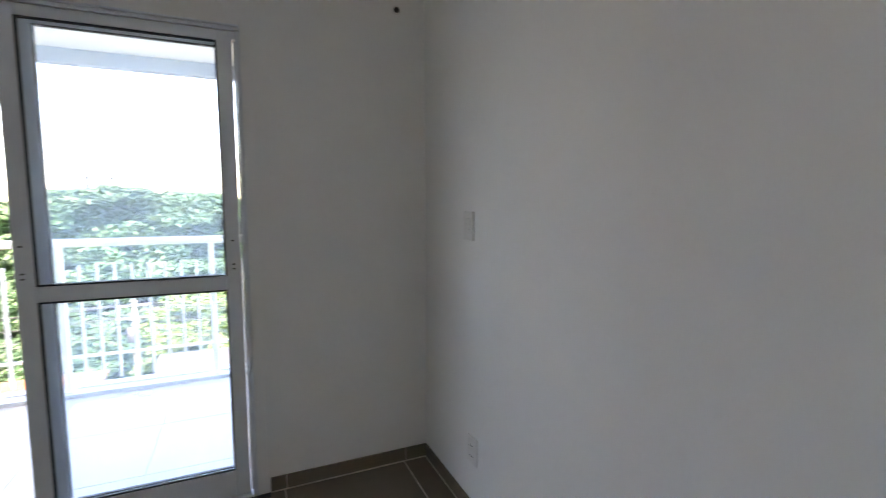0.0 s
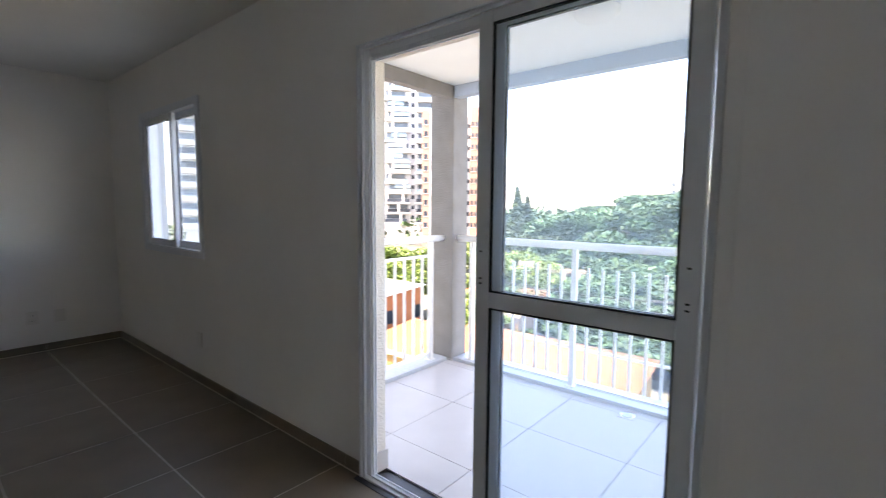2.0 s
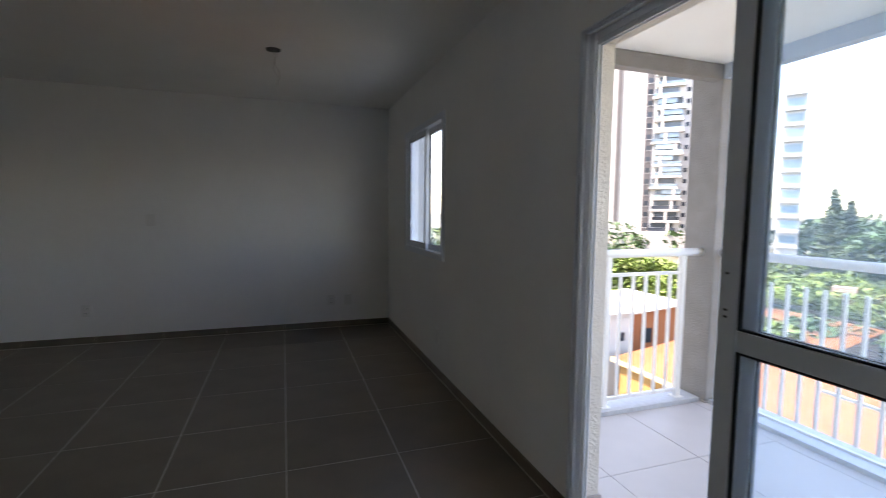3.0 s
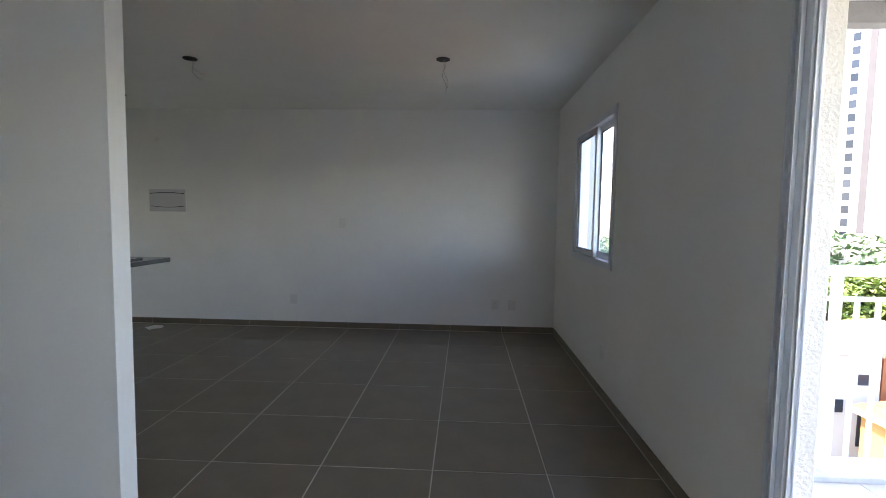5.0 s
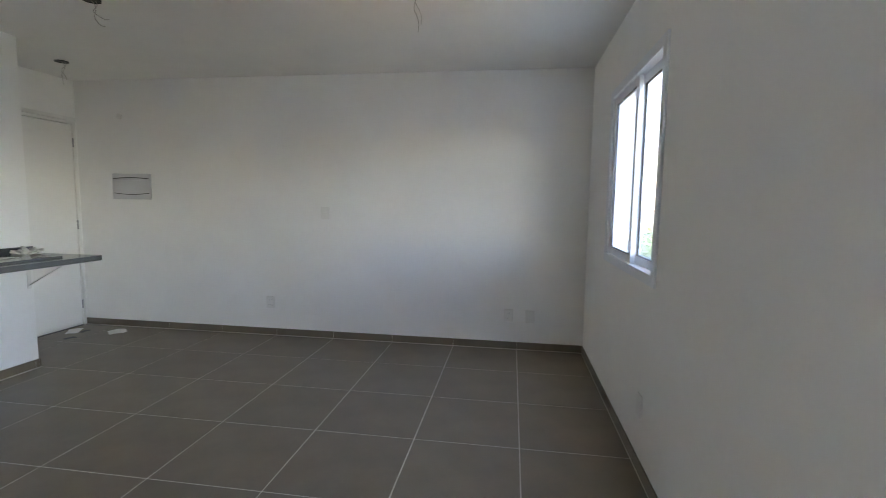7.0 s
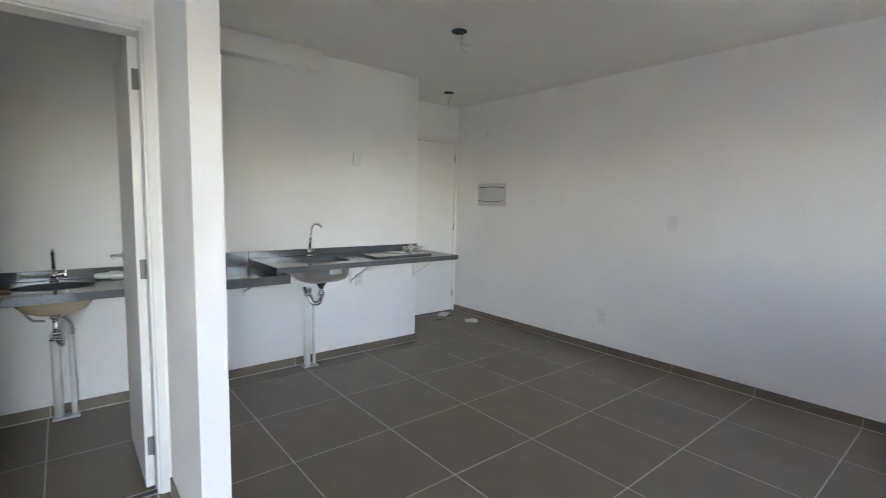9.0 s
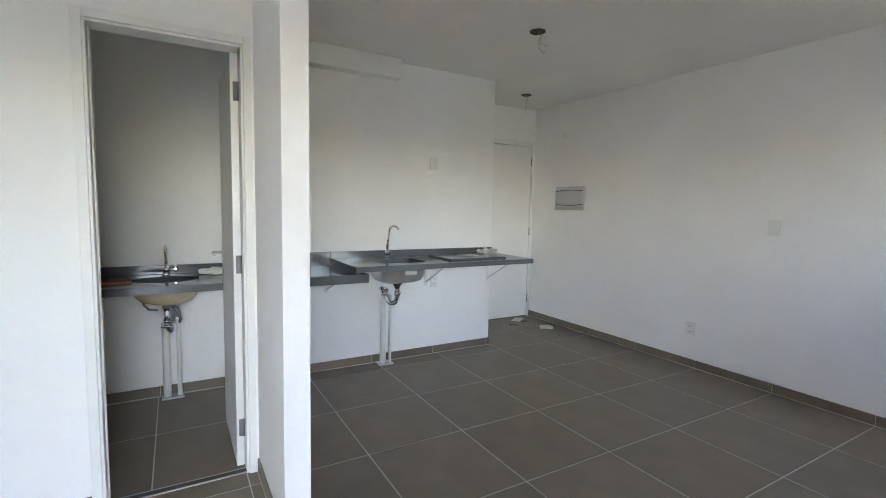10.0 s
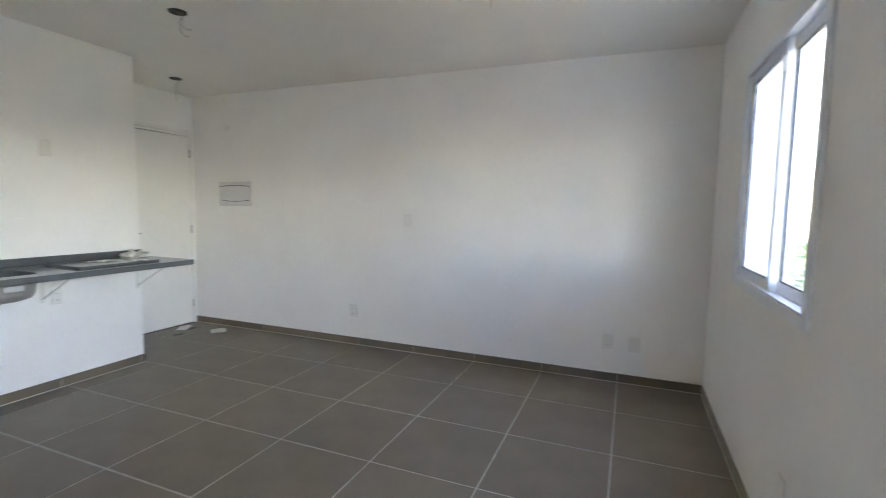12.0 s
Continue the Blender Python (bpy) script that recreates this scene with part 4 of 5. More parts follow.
# the broad dark trees opposite, then lighter ones lower and to the side
for az, d, top, sp, m, sd, lab, sh, lv, sz in (
        (20.5, 56, 1.6, 8.0, LEAF, 1, "broad dark green tree with a spreading crown", "wide", 22000, 0.27),
        (12.5, 58, 3.5, 10.0, LEAF, 2, "broad dark green tree with a spreading crown", "wide", 28000, 0.27),
        (5.0, 60, 3.0, 8.5, LEAF, 3, "broad dark green tree with a spreading crown", "wide", 20000, 0.27),
        (0.0, 66, 1.8, 8.5, LEAF, 4, "hazy green tree standing further off", "wide", 14000, 0.3),
        (15.0, 48, -2.4, 6.5, LEAF, 5, "dense dark green tree behind the houses", "round", 16000, 0.24),
        (8.5, 46, -2.6, 6.0, LEAF, 6, "dense dark green tree behind the houses", "round", 16000, 0.24),
        (3.0, 36, -4.4, 4.6, LEAF_Y, 7, "bright green leafy tree beyond the railing", "round", 14000, 0.18),
        (-2.5, 38, -3.6, 5.0, LEAF_Y, 8, "bright green leafy tree beyond the railing", "round", 5000, 0.3),
        (17.5, 40, -5.6, 4.0, LEAF, 31, "dark leafy tree below the balcony", "round", 12000, 0.2),
        (12.5, 38, -5.8, 3.8, LEAF, 32, "dark leafy tree below the balcony", "round", 12000, 0.2),
        (7.5, 39, -5.6, 4.0, LEAF, 33, "dark leafy tree below the balcony", "round", 12000, 0.2),
        (-0.5, 50, -2.0, 6.0, LEAF, 34, "dense dark green tree behind the houses", "round", 12000, 0.26),
        (21.0, 66, -1.0, 6.5, LEAF, 35, "dense dark green tree behind the houses", "round", 12000, 0.28),
        (10.0, 70, -0.5, 8.0, LEAF, 36, "dense dark green tree behind the houses", "round", 12000, 0.3),
        (3.5, 72, -0.5, 8.0, LEAF, 37, "dense dark green tree behind the houses", "round", 12000, 0.3),
        (35.5, 44, -5.0, 4.0, LEAF, 38, "dark garden tree between the houses", "round", 10000, 0.22),
        (28.5, 52, -4.2, 4.5, LEAF, 39, "dark tree behind the apartment block", "round", 10000, 0.25),
        (14.5, 33, -6.6, 3.2, LEAF, 41, "dark leafy tree below the balcony", "round", 9000, 0.19),
        (6.0, 32, -6.6, 3.2, LEAF_Y, 42, "bright green leafy tree below the balcony", "round", 9000, 0.19),
        (19.0, 34, -6.2, 3.2, LEAF, 43, "dark leafy tree below the balcony", "round", 9000, 0.19),
        (19.0, 52, 0.6, 6.5, LEAF, 51, "dense dark green tree under the broad crowns", "round", 16000, 0.26),
        (12.8, 53, 1.2, 6.5, LEAF, 52, "dense dark green tree under the broad crowns", "round", 16000, 0.26),
        (7.0, 54, 1.0, 6.5, LEAF, 53, "dense dark green tree under the broad crowns", "round", 16000, 0.26),
        (1.5, 57, 0.2, 6.5, LEAF, 54, "dense dark green tree under the broad crowns", "round", 14000, 0.28),
        (24.2, 58, -0.6, 5.0, LEAF, 55, "dense dark green tree behind the apartment block", "round", 12000, 0.28),
        (21.5, 36, -6.6, 2.8, LEAF, 44, "dark leafy tree near the apartment block", "round", 9000, 0.2),
        (24.5, 62, -1.5, 6.5, LEAF, 9, "green tree behind the apartment block", "round", 6500, 0.4),
        (20.0, 44, -4.0, 4.2, LEAF, 10, "dark tree beside the apartment block", "round", 12000, 0.2),
        (30.8, 90, 4.8, 3.6, LEAF_D, 11, "dark pointed conifer among the trees", "conifer", 5000, 0.4),
        (29.6, 92, 3.2, 3.2, LEAF_D, 12, "dark pointed conifer among the trees", "conifer", 4000, 0.4),
        (27.6, 75, 0.2, 4.5, LEAF_D, 13, "olive green tree at the skyline", "round", 4500, 0.36),
        (32.0, 48, -2.2, 5.2, LEAF_Y, 14, "yellow-green leafy tree near the houses", "round", 15000, 0.2),
        (36.5, 50, -1.6, 5.0, LEAF_Y, 15, "yellow-green leafy tree near the houses", "round", 14000, 0.2),
        (31.0, 38, -4.6, 3.6, LEAF, 16, "dark green tree behind the roofs", "round", 6000, 0.27),
        (34.5, 36, -4.8, 3.4, LEAF_Y, 17, "bright green garden tree", "round", 5000, 0.26),
        (41.0, 44, -1.9, 4.6, LEAF_Y, 18, "yellow-green street tree below the tower", "round", 14000, 0.19),
        (46.5, 44, -1.4, 4.8, LEAF_Y, 19, "yellow-green street tree below the tower", "round", 15000, 0.19),
        (52.5, 45, -1.2, 4.8, LEAF_Y, 20, "yellow-green street tree below the tower", "round", 15000, 0.19),
        (60.0, 46, -1.0, 5.2, LEAF_Y, 21, "yellow-green street tree below the tower", "round", 12000, 0.2),
        (73.0, 40, 0.3, 5.0, LEAF_Y, 22, "green tree seen through the window", "round", 12000, 0.2)):
    tree(az, d, top, sp, m, sd, lab, sh, lv, sz)
far = random.Random(77)
v, f = crown_mesh(far, [((polar(a, 150 + far.uniform(-20, 40)) + Vector((0, 0, far.uniform(3.0, 8.0))))[:], (9, 9, far.uniform(3, 4.5))) for a in [far.uniform(-8, 64) for _ in range(70)]], 15000, 0.9)
me = bpy.data.meshes.new("far_woods")
me.from_pydata(v, [], f)
me.materials.append(LEAF)
tagged(new("far_woods", me), "distant hazy band of tree crowns", "woods", kind="stuff")


def pane_mesh(name, w, h, depth, material):
    me = bpy.data.meshes.new(name)
    bm = box((-w / 2, -depth, 0), (w / 2, 0.02, h))
    bm.to_mesh(me)
    bm.free()
    me.materials.append(material)
    return me


def place_shared(name, me, parent, x, y, z):
    ob = new(name, me)
    ob.parent = parent
    ob.location = (x, y, z)
    return ob


def window_rows(parent, xs, y, z0, floor, n, w, h, material=None):
    me = pane_mesh("window", w, h, 0.04, material or DARKGLASS)
    sill = pane_mesh("sill", w + 0.3, 0.12, 0.12, FACADE)
    for k in range(n):
        for x in xs:
            win_ob = place_shared("window", me, parent, x, y, z0 + k * floor)
            place_shared("sill", sill, win_ob, 0, 0, -0.14)


def tower_frame(name, az, d, label):
    """A high building whose front looks back at the flat; local x runs to the right as seen, local -y towards the flat."""
    return tagged(empty(name, polar(az, d), az - 90), label, "building", "far towers")


FL = 3.0
tw = tower_frame("apartment_tower", 47.0, 140, "white apartment tower with rows of glazed balconies")
part("wall", box((-3.4, 0.0, 0), (8.0, 12, 70)), FACADE, tw)
part("wall", box((-10.5, 2.5, 0), (-3.45, 12, 67)), FACADE, tw)
part("grey_band", box((-5.0, 2.2, 9), (-4.35, 2.49, 67)), FACADE_G, tw, "dark grey vertical facade band")
part("grey_band", box((-1.0, -0.12, 3), (-0.05, -0.005, 70)), FACADE_G, tw, "grey facade band with small windows")
part("podium", box((-14, -3, 0), (11, -0.2, 6.4), 0.1), FACADE, tw)
window_rows(tw, (-0.5,), -0.13, 7.5, FL, 20, 0.62, 1.3)
window_rows(tw, (-9.2, -8.0, -6.2), 2.48, 7.5, FL, 19, 0.7, 1.8)
window_rows(tw, (4.35,), -0.02, 7.5, FL, 20, 0.5, 1.1)
ledge = pane_mesh("balcony", 3.7, 0.62, 1.35, FACADE)
ledge2 = pane_mesh("balcony", 2.9, 0.62, 1.0, FACADE)
gl = pane_mesh("balustrade", 3.5, 0.7, 1.30, BLUEGLASS)
gl2 = pane_mesh("balustrade", 2.8, 0.7, 0.95, BLUEGLASS)
dk = pane_mesh("balustrade", 3.5, 0.9, 1.30, DARKGLASS)
dk2 = pane_mesh("balustrade", 2.8, 0.95, 0.95, DARKGLASS)
op = pane_mesh("opening", 3.0, 1.25, 0.05, TOWERGLASS)
op2 = pane_mesh("opening", 2.3, 1.25, 0.05, TOWERGLASS)
enc = pane_mesh("enclosure", 2.4, 1.3, 1.20, BLUEGLASS)
pier = pane_mesh("pier", 0.35, 2.3, 1.36, FACADE)
rt = random.Random(5)
for k in range(20):
    z = 6.0 + k * FL
    off = (-0.35, 0.1, 0.0, 0.2)[k % 4]
    b = place_shared("balcony", ledge, tw, 2.0 + off, 0, z)
    place_shared("balustrade", dk if k < 3 else gl, b, 0, 0, 0.63)
    place_shared("opening", op, b, 0, 0, 1.60)
    place_shared("pier", pier, b, rt.choice((-0.9, 0.0, 0.8)), 0, 0.63)
    if rt.random() < 0.55 and k > 2:
        place_shared("enclosure", enc, b, rt.choice((-0.5, 0.5)), 0, 1.60)
    b = place_shared("balcony", ledge2, tw, 6.3, 0, z)
    place_shared("balustrade", dk2 if k < 3 else gl2, b, 0, 0, 0.63)
    place_shared("opening", op2, b, 0, 0, 1.60)

tw.scale = (1.9, 1.0, 1.0)
bt = tower_frame("brown_tower", 41.0, 120, "red-brown apartment tower far behind the trees")
part("wall", box((-3.2, 0, 0), (2.6, 10, 35.5)), BRICKRED, bt)
part("white_band", box((-1.1, -0.2, 0), (-0.6, -0.005, 35.5)), FACADE, bt)
part("white_band", box((0.9, -0.2, 0), (1.4, -0.005, 35.5)), FACADE, bt)
window_rows(bt, (-2.2, 0.15, 2.0), -0.02, 6, 2.9, 10, 0.9, 1.2)
wt = tower_frame("white_tower", 38.0, 125, "white apartment tower with small square windows")
part("wall", box((-3.6, 0, 0), (3.3, 10, 35.0)), FACADE, wt)
part("yellow_band", box((-0.9, -0.3, 0), (0.9, -0.005, 34.0)), FACADE_Y, wt)
window_rows(wt, (-2.4, -1.4, 1.7, 2.6), -0.02, 6, 2.9, 10, 0.75, 1.0)
bt2 = tower_frame("brown_tower", 36.1, 122, "narrow red-brown tower beside a white one")
part("wall", box((-1.1, 0, 0), (1.0, 10, 37.0)), BRICKRED, bt2)
window_rows(bt2, (-0.55, 0.45), -0.02, 6, 2.9, 10, 0.6, 1.1)
wt2 = tower_frame("white_tower", 34.5, 112, "white apartment tower with long balcony ledges")
part("wall", box((-1.4, 0, 0), (2.2, 9, 36.5)), FACADE, wt2)
ledge3 = pane_mesh("balcony", 3.4, 0.55, 1.1, FACADE)
op3 = pane_mesh("opening", 2.8, 1.5, 0.05, BLUEGLASS)
for k in range(11):
    b = place_shared("balcony", ledge3, wt2, 0.4, 0, 5 + 2.9 * k)
    place_shared("opening", op3, b, 0, 0, 0.9)
wt3 = tower_frame("white_tower", 68.0, 115, "white apartment tower with dark balcony lines")
part("wall", box((-4.5, 0, 0), (4.5, 9, 52)), FACADE, wt3)
ledge4 = pane_mesh("balcony", 6.5, 1.0, 1.0, FACADE)
op4 = pane_mesh("opening", 6.0, 1.3, 0.05, TOWERGLASS)
for k in range(15):
    b = place_shared("balcony", ledge4, wt3, 0.0, 0, 6 + 3.0 * k)
    place_shared("opening", op4, b, 0, 0, 1.3)
fb = tower_frame("far_building", 12.6, 230, "pale far building on the skyline")
part("wall", box((-7, 0, 0), (7, 12, 26)), FACADE, fb)
window_rows(fb, (-4, 0, 4), -0.02, 18, 3.2, 2, 1.6, 1.6)
mast = tagged(empty("pylon", polar(26.3, 110)), "grey lattice mast with a cross arm on the skyline", "mast")
part("pole", cyl((0, 0, 0), (0, 0, 13.6), 0.45, 0.18, 8), WOODPOLE, mast)
part("arm", box((-0.1, -1.3, 12.4), (0.1, 1.3, 12.65)), WOODPOLE, mast)


def gable_house(name, corner, size, z_eave, z_ridge, wall_mat, roof_mat, label, openings=()):
    """A low house from a corner over size, the roof rising to the far side, with tile rows and wall openings."""
    x0, y0 = corner
    w, l = size
    h = tagged(empty(name, (x0, y0, GZ)), label, "house")
    ze, zr = z_eave - GZ, z_ridge - GZ
    part("wall", box((0.25, 0.25, 0), (w - 0.25, l - 0.25, ze - 0.02)), wall_mat, h)
    part("fascia", box((-0.12, -0.1, ze - 0.22), (0.0, l + 0.1, ze + 0.02)), FACADE_Y, h)
    n = max(6, int(w / 0.4))
    top, under = [], []
    for k in range(n):
        for q, lift in ((k / n, 0.05), ((k + 1) / n, 0.01)):
            top.append((w * q - 0.05, ze + (zr - ze) * q + lift))
    under = [(w - 0.05, zr - 0.03), (-0.05, ze - 0.03)]
    part("roof", rings_mesh([[(x, yy, z) for x, z in top + under] for yy in (0.0, l)], True, True), roof_mat, h)
    for f in h.children[-1].data.polygons:
        f.use_smooth = False
    for yy in (0.25, l - 0.45):
        gab = bmesh.new()
        a = [gab.verts.new(p) for p in ((0.25, yy, ze - 0.05), (w - 0.25, yy, ze - 0.05), (w - 0.25, yy, zr - 0.1), (0.25, yy + 0.2, ze - 0.05), (w - 0.25, yy + 0.2, ze - 0.05), (w - 0.25, yy + 0.2, zr - 0.1))]
        for f in ((0, 1, 2), (5, 4, 3), (0, 3, 4, 1), (1, 4, 5, 2), (2, 5, 3, 0)):
            gab.faces.new([a[i] for i in f])
        part("gable", gab, wall_mat, h)
    for side, u, z, ww, hh in openings:
        if side == "w":
            part("window", box((0.20, u - ww / 2, z), (0.26, u + ww / 2, z + hh)), DARKGLASS, h)
        else:
            part("window", box((u - ww / 2, 0.20, z), (u + ww / 2, 0.26, z + hh)), DARKGLASS, h)
    return h


gable_house("house", (14.8, 6.0), (4.2, 9.8), -5.85, -5.0, OCHRE, ROOF, "long low ochre house with an orange tiled roof", (("w", 2.0, 1.4, 1.2, 1.1), ("w", 5.0, 1.4, 1.2, 1.1), ("w", 8.5, 1.4, 1.2, 1.1), ("s", 2.0, 1.2, 1.0, 1.2)))
gable_house("house", (19.5, 0.5), (5.0, 4.6), -7.0, -6.2, FACADE_G, FACADE_G, "low grey-roofed shed below the utility pole", (("w", 2.2, 1.0, 1.4, 1.0),))
gable_house("house", (16.0, 16.4), (4.5, 5.2), -6.6, -6.0, OCHRE, ROOF, "low yellow house beside the orange one", (("w", 3.0, 0.9, 1.0, 1.0),))
gable_house("house", (18.6, 23.2), (4.8, 6.0), -4.7, -4.3, ORANGE, FACADE, "two-storey orange house with small windows", (("s", 1.3, 3.4, 0.8, 0.9), ("s", 4.2, 3.4, 0.9, 0.9), ("s", 1.3, 0.9, 1.0, 1.6), ("w", 2.4, 3.4, 0.8, 0.9)))
gable_house("house", (6.5, 22.5), (11.9, 9.0), -4.7, -4.4, FACADE, FACADE, "white low building with a pale flat roof", (("s", 2.0, 2.6, 1.0, 0.6), ("s", 4.0, 2.6, 1.0, 0.6), ("s", 6.2, 2.6, 1.0, 0.6), ("s", 8.2, 2.6, 0.9, 0.6), ("s", 9.6, 2.6, 0.9, 0.6), ("s", 11.1, 1.0, 0.7, 1.7), ("s", 10.9, 3.9, 0.5, 0.5)))
gable_house("house", (27.0, 17.5), (5.0, 7.0), -6.3, -5.3, PINK, ROOF, "small house with a tiled roof behind the ochre house", (("w", 2.0, 1.2, 1.0, 1.0), ("w", 5.0, 1.2, 1.0, 1.0)))

blk = tagged(empty("apartment_block", polar(25.8, 46), 25.8 - 90), "pale pink low apartment block with open galleries", "building")
part("wall", box((-3.2, 0.6, 0), (3.4, 7, 5.2)), PINK, blk)
for z in (0.0, 1.75, 3.5, 5.2):
    part("gallery_slab", box((-2.2, -0.3, z - 0.12), (3.6, 0.65, z + 0.12)), PINK, blk)
for x in (-2.1, -0.7, 0.7, 2.1, 3.5):
    part("pillar", box((x - 0.12, -0.3, 0.12), (x + 0.12, 0.0, 5.1)), FACADE, blk)
part("stair_tower", box((-3.7, -0.6, 0), (-2.3, 0.59, 6.0)), PINK, blk)
for z in (0.6, 2.3, 4.0):
    for x in (-1.4, 0.0, 1.4, 2.8):
        part("window", box((x - 0.35, 0.55, z), (x + 0.35, 0.61, z + 0.9)), DARKGLASS, blk)
blk2 = tagged(empty("apartment_block", polar(16.5, 76), 16.5 - 90), "pale block half hidden behind the trees", "building")
part("wall", box((-7.0, 0.6, 0), (8.5, 7, 8.0)), PINK, blk2)
for z in (5.2, 7.2):
    for x in (-6, -4.5, -3, -1.5, 0, 1.5, 3, 4.5, 6):
        part("window", box((x - 0.4, 0.55, z - 0.6), (x + 0.4, 0.62, z + 0.3)), DARKGLASS, blk2)

pole = tagged(empty("utility_pole", polar(11.0, 29)), "concrete utility pole with cross arms and cables", "utility pole")
part("pole", cyl((0, 0, 0), (0, 0, 6.2), 0.17, 0.11, 10), WOODPOLE, pole)
for z in (5.9, 5.2):
    part("cross_arm", box((-0.06, -0.8, z), (0.06, 0.8, z + 0.1)), WOODPOLE, pole)
part("transformer", cyl((-0.3, 0.1, 4.0), (-0.3, 0.1, 4.8), 0.24, seg=14), FACADE_G, pole)
cables = tagged(empty("power_cables", polar(11.0, 29)), "sagging overhead power cables along the street", "cables")
for k, (dy, z) in enumerate(((-0.75, 6.05), (0.0, 6.05), (0.75, 6.05), (-0.5, 5.35), (0.4, 5.35), (0.2, 4.7), (0.2, 4.4))):
    a, b = Vector((0, dy, z)), Vector((6.0, 26.0 + dy, z + 0.4))
    part("cable", tube([a.lerp(b, t / 14) - Vector((0, 0, 1.0 * math.sin(math.pi * t / 14))) for t in range(15)], 0.022, 5), BLACK, cables)
    b = Vector((-4.0, -26.0 + dy, z))
    part("cable", tube([a.lerp(b, t / 14) - Vector((0, 0, 1.0 * math.sin(math.pi * t / 14))) for t in range(15)], 0.022, 5), BLACK, cables)

# ---- tiles ----
P = 0.602
JOINT = 0.0052
flo = tagged(link("floor", box((-5.25, SOUTH - 0.05, -0.2), (0.02, NORTH + 0.05, -0.0010)), GROUT), "taupe porcelain tile floor with pale joints", "floor", kind="structure")
shapes = {}


def tile(parent, x0, x1, y0, y1, z, material, name="tile", thick=0.008):
    w, d = round(x1 - x0, 4), round(y1 - y0, 4)
    key = (w, d, material.name, thick)
    if key not in shapes:
        bm = box((-w / 2, -d / 2, -thick), (w / 2, d / 2, 0))
        top = [e for e in bm.edges if all(abs(v.co.z) < 1e-6 for v in e.verts)]
        bmesh.ops.bevel(bm, geom=top, offset=0.0012, segments=1, affect="EDGES")
        me = bpy.data.meshes.new(name)
        bm.to_mesh(me)
        bm.free()
        me.materials.append(material)
        shapes[key] = me
    ob = new(name, shapes[key])
    ob.parent = parent
    ob.location = ((x0 + x1) / 2, (y0 + y1) / 2, z)
    return ob


for c in range(-1, 9):
    for r in range(0, 11):
        x1, x0 = -0.6 - P * c, -0.6 - P * (c + 1)
        yb, ya = NORTH - P * r, NORTH - P * (r + 1)
        x0, x1, ya, yb = max(x0, XE), min(x1, 0.0), max(ya, SOUTH), min(yb, NORTH)
        if ya < 2.8 and x0 < XB - 0.01:
            x0 = XB - 0.01
        if x1 < XK - 0.06 and yb < KEND - 0.02:
            continue
        if x1 < XB and yb < PY1:
            continue
        if x1 < XK - 0.01:
            ya = max(ya, KEND - 0.02)
        elif x0 < XK - 0.02 and yb < KEND:
            x0 = XK - 0.02
        if x1 - x0 < 0.02 or yb - ya < 0.02:
            continue
        tile(flo, x0 + JOINT / 2, x1 - JOINT / 2, ya + JOINT / 2, yb - JOINT / 2, 0.0, TILE)
bfl = tagged(link("floor_bathroom", box((XBB - 0.02, SOUTH, -0.2), (XB - 0.046, PY0, -0.0005)), GROUT), "taupe porcelain bathroom tile floor", "floor", kind="structure")
bfl.location.z = -0.001
for c in range(3):
    for r in range(-4, 2):
        x1, x0 = min(-3.188 - 0.602 * c, XB - 0.047), max(-3.79 - 0.602 * c, XBB)
        ya, yb = max(2.43 + 0.602 * (r - 1), SOUTH), min(2.43 + 0.602 * r, PY0)
        if x1 - x0 < 0.02 or yb - ya < 0.02:
            continue
        tile(bfl, x0 + JOINT / 2, x1 - JOINT / 2, ya + JOINT / 2, yb - JOINT / 2, 0.0005, TILE)
for c in range(-1, 4):
    for r in range(-4, 5):
        x0, x1 = max(0.402 + 0.603 * (c - 1), TH + 0.01), min(0.402 + 0.603 * c, 1.702)
        ya, yb = max(2.27 + 0.602 * (r - 1), -1.19), min(2.27 + 0.602 * r, 3.478)
        if x1 - x0 < 0.02 or yb - ya < 0.02:
            continue
        tile(bf, x0 + 0.0016, x1 - 0.0016, ya + 0.0016, yb - 0.0016, 0.0, PALE_TILE)


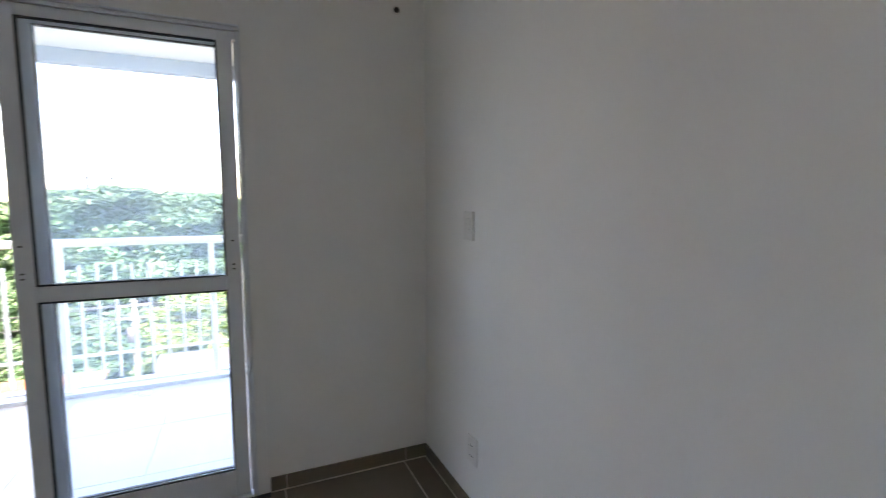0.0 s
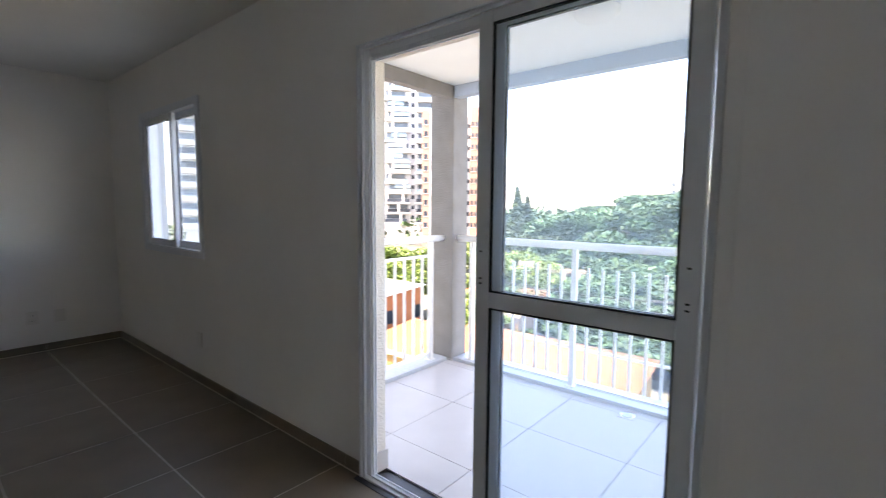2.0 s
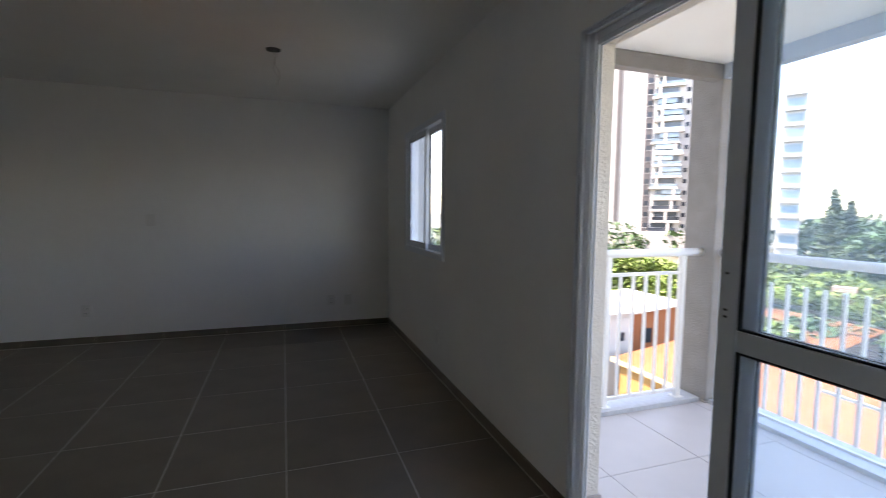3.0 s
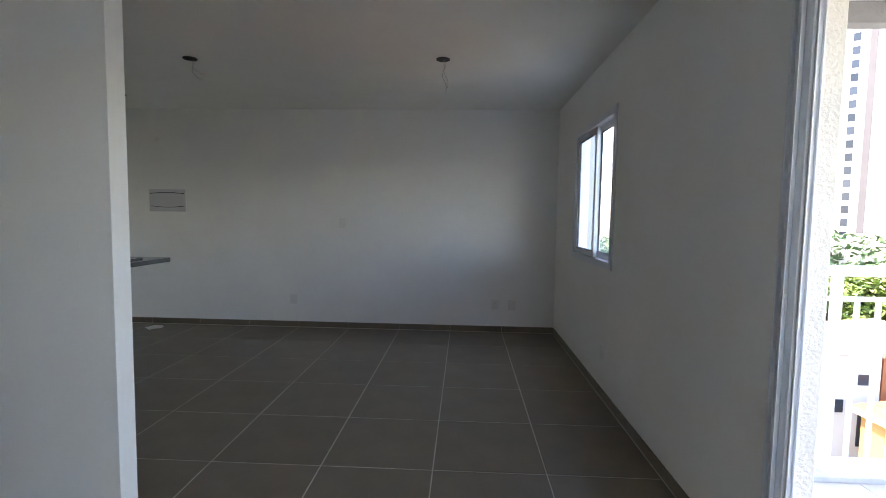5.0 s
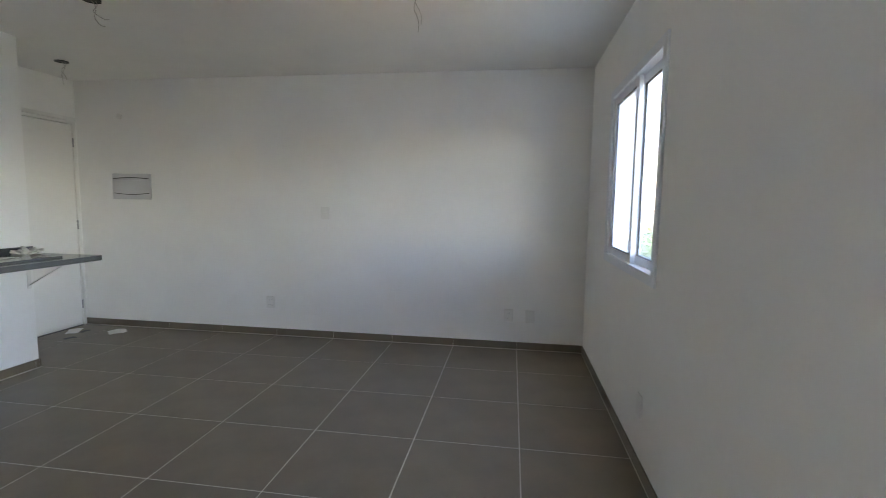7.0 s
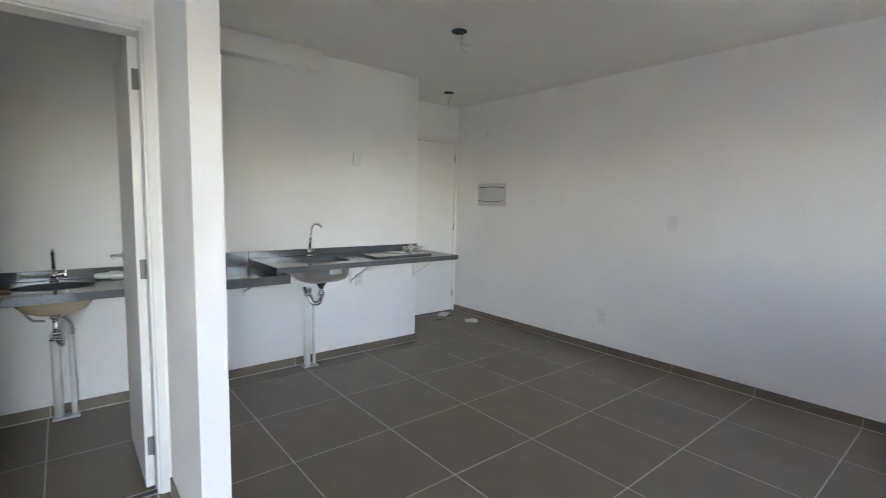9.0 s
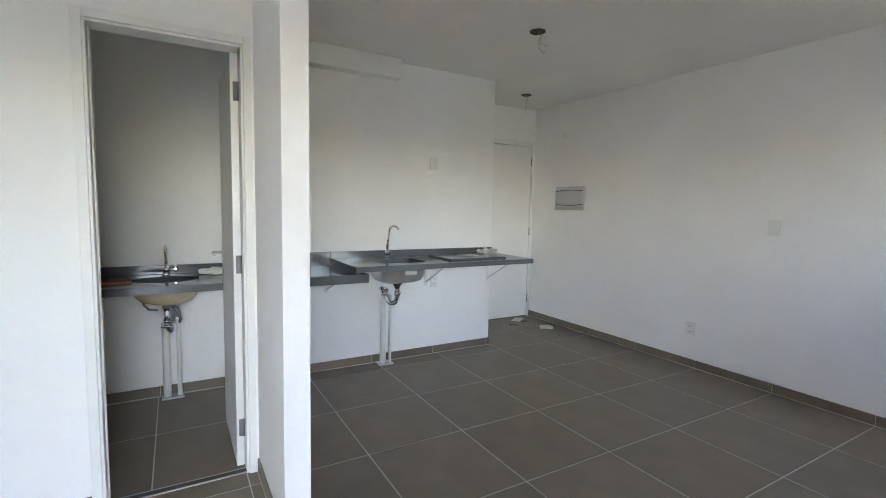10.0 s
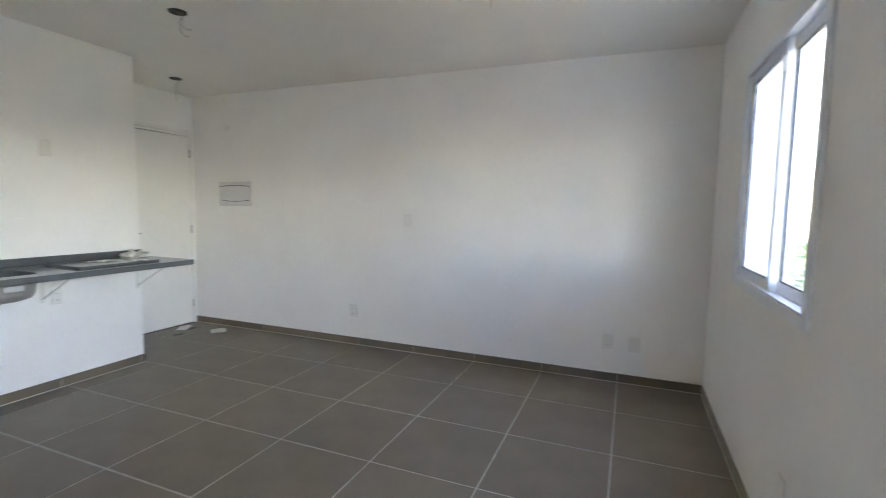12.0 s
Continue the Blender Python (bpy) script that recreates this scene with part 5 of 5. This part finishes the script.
def skirting(name, a, b, normal, start, label):
    """A row of tile skirting along a wall from a to b, standing off along normal, with joints at start plus multiples of the tile."""
    a, b, nrm = Vector(a), Vector(b), Vector(normal)
    d = (b - a).normalized()
    length = (b - a).length
    sk = tagged(empty(name), label, "baseboard", kind="structure")
    cuts = [0.0] + [s for s in [start + P * k for k in range(-2, 14)] if 0.03 < s < length - 0.03] + [length]
    for s0, s1 in zip(cuts, cuts[1:]):
        p, q = a + d * (s0 + 0.0015), a + d * (s1 - 0.0015) + nrm * 0.009
        lo = [min(p[i], q[i]) for i in range(2)]
        hi = [max(p[i], q[i]) for i in range(2)]
        part("tile", box((lo[0], lo[1], 0.006), (hi[0], hi[1], 0.072), 0.0012), TILE, sk)
    p, q = a, b + nrm * 0.0105
    part("grout_line", box((min(p.x, q.x), min(p.y, q.y), -0.001), (max(p.x, q.x), max(p.y, q.y), 0.0055)), GROUT, sk)
    p, q = a + d * 0.003, b - d * 0.003 + nrm * 0.007
    part("bed", box((min(p.x, q.x), min(p.y, q.y), 0.0058), (max(p.x, q.x), max(p.y, q.y), 0.0705)), GROUT, sk)
    return sk


LB = "taupe tile baseboard with pale joints"
skirting("baseboard_north", (-0.0005, NORTH - 0.0005, 0), (XE, NORTH - 0.0005, 0), (0, -1, 0), 0.6, LB)
skirting("baseboard_east", (-0.0005, 2.6765, 0), (-0.0005, NORTH - 0.012, 0), (-1, 0, 0), 0.11, LB)
skirting("baseboard_east", (-0.0005, SOUTH + 0.0005, 0), (-0.0005, 1.095, 0), (-1, 0, 0), 0.12, LB)
skirting("baseboard_south", (-0.011, SOUTH + 0.0005, 0), (XB, SOUTH + 0.0005, 0), (0, 1, 0), 0.59, LB)
skirting("baseboard_kitchen", (XK + 0.0005, PY1 + 0.011, 0), (XK + 0.0005, KEND, 0), (1, 0, 0), 0.39, LB)
skirting("baseboard_kitchen_end", (XK + 0.011, KEND + 0.0005, 0), (XE, KEND + 0.0005, 0), (0, 1, 0), 0.3, LB)
skirting("baseboard_partition", (XB + 0.013, PY0 - 0.0005, 0), (PX - 0.001, PY0 - 0.0005, 0), (0, -1, 0), 0.1, LB)
skirting("baseboard_partition", (PX + 0.0005, PY0, 0), (PX + 0.0005, PY1, 0), (1, 0, 0), 5, LB)
skirting("baseboard_partition", (XK + 0.001, PY1 + 0.0005, 0), (PX, PY1 + 0.0005, 0), (0, 1, 0), 0.3, LB)
skirting("baseboard_closet", (XB + 0.0005, SOUTH + 0.011, 0), (XB + 0.0005, 2.215, 0), (1, 0, 0), 0.3, LB)
skirting("baseboard_bathroom", (XBB + 0.0005, SOUTH, 0), (XBB + 0.0005, PY0, 0), (1, 0, 0), 0.335, LB)
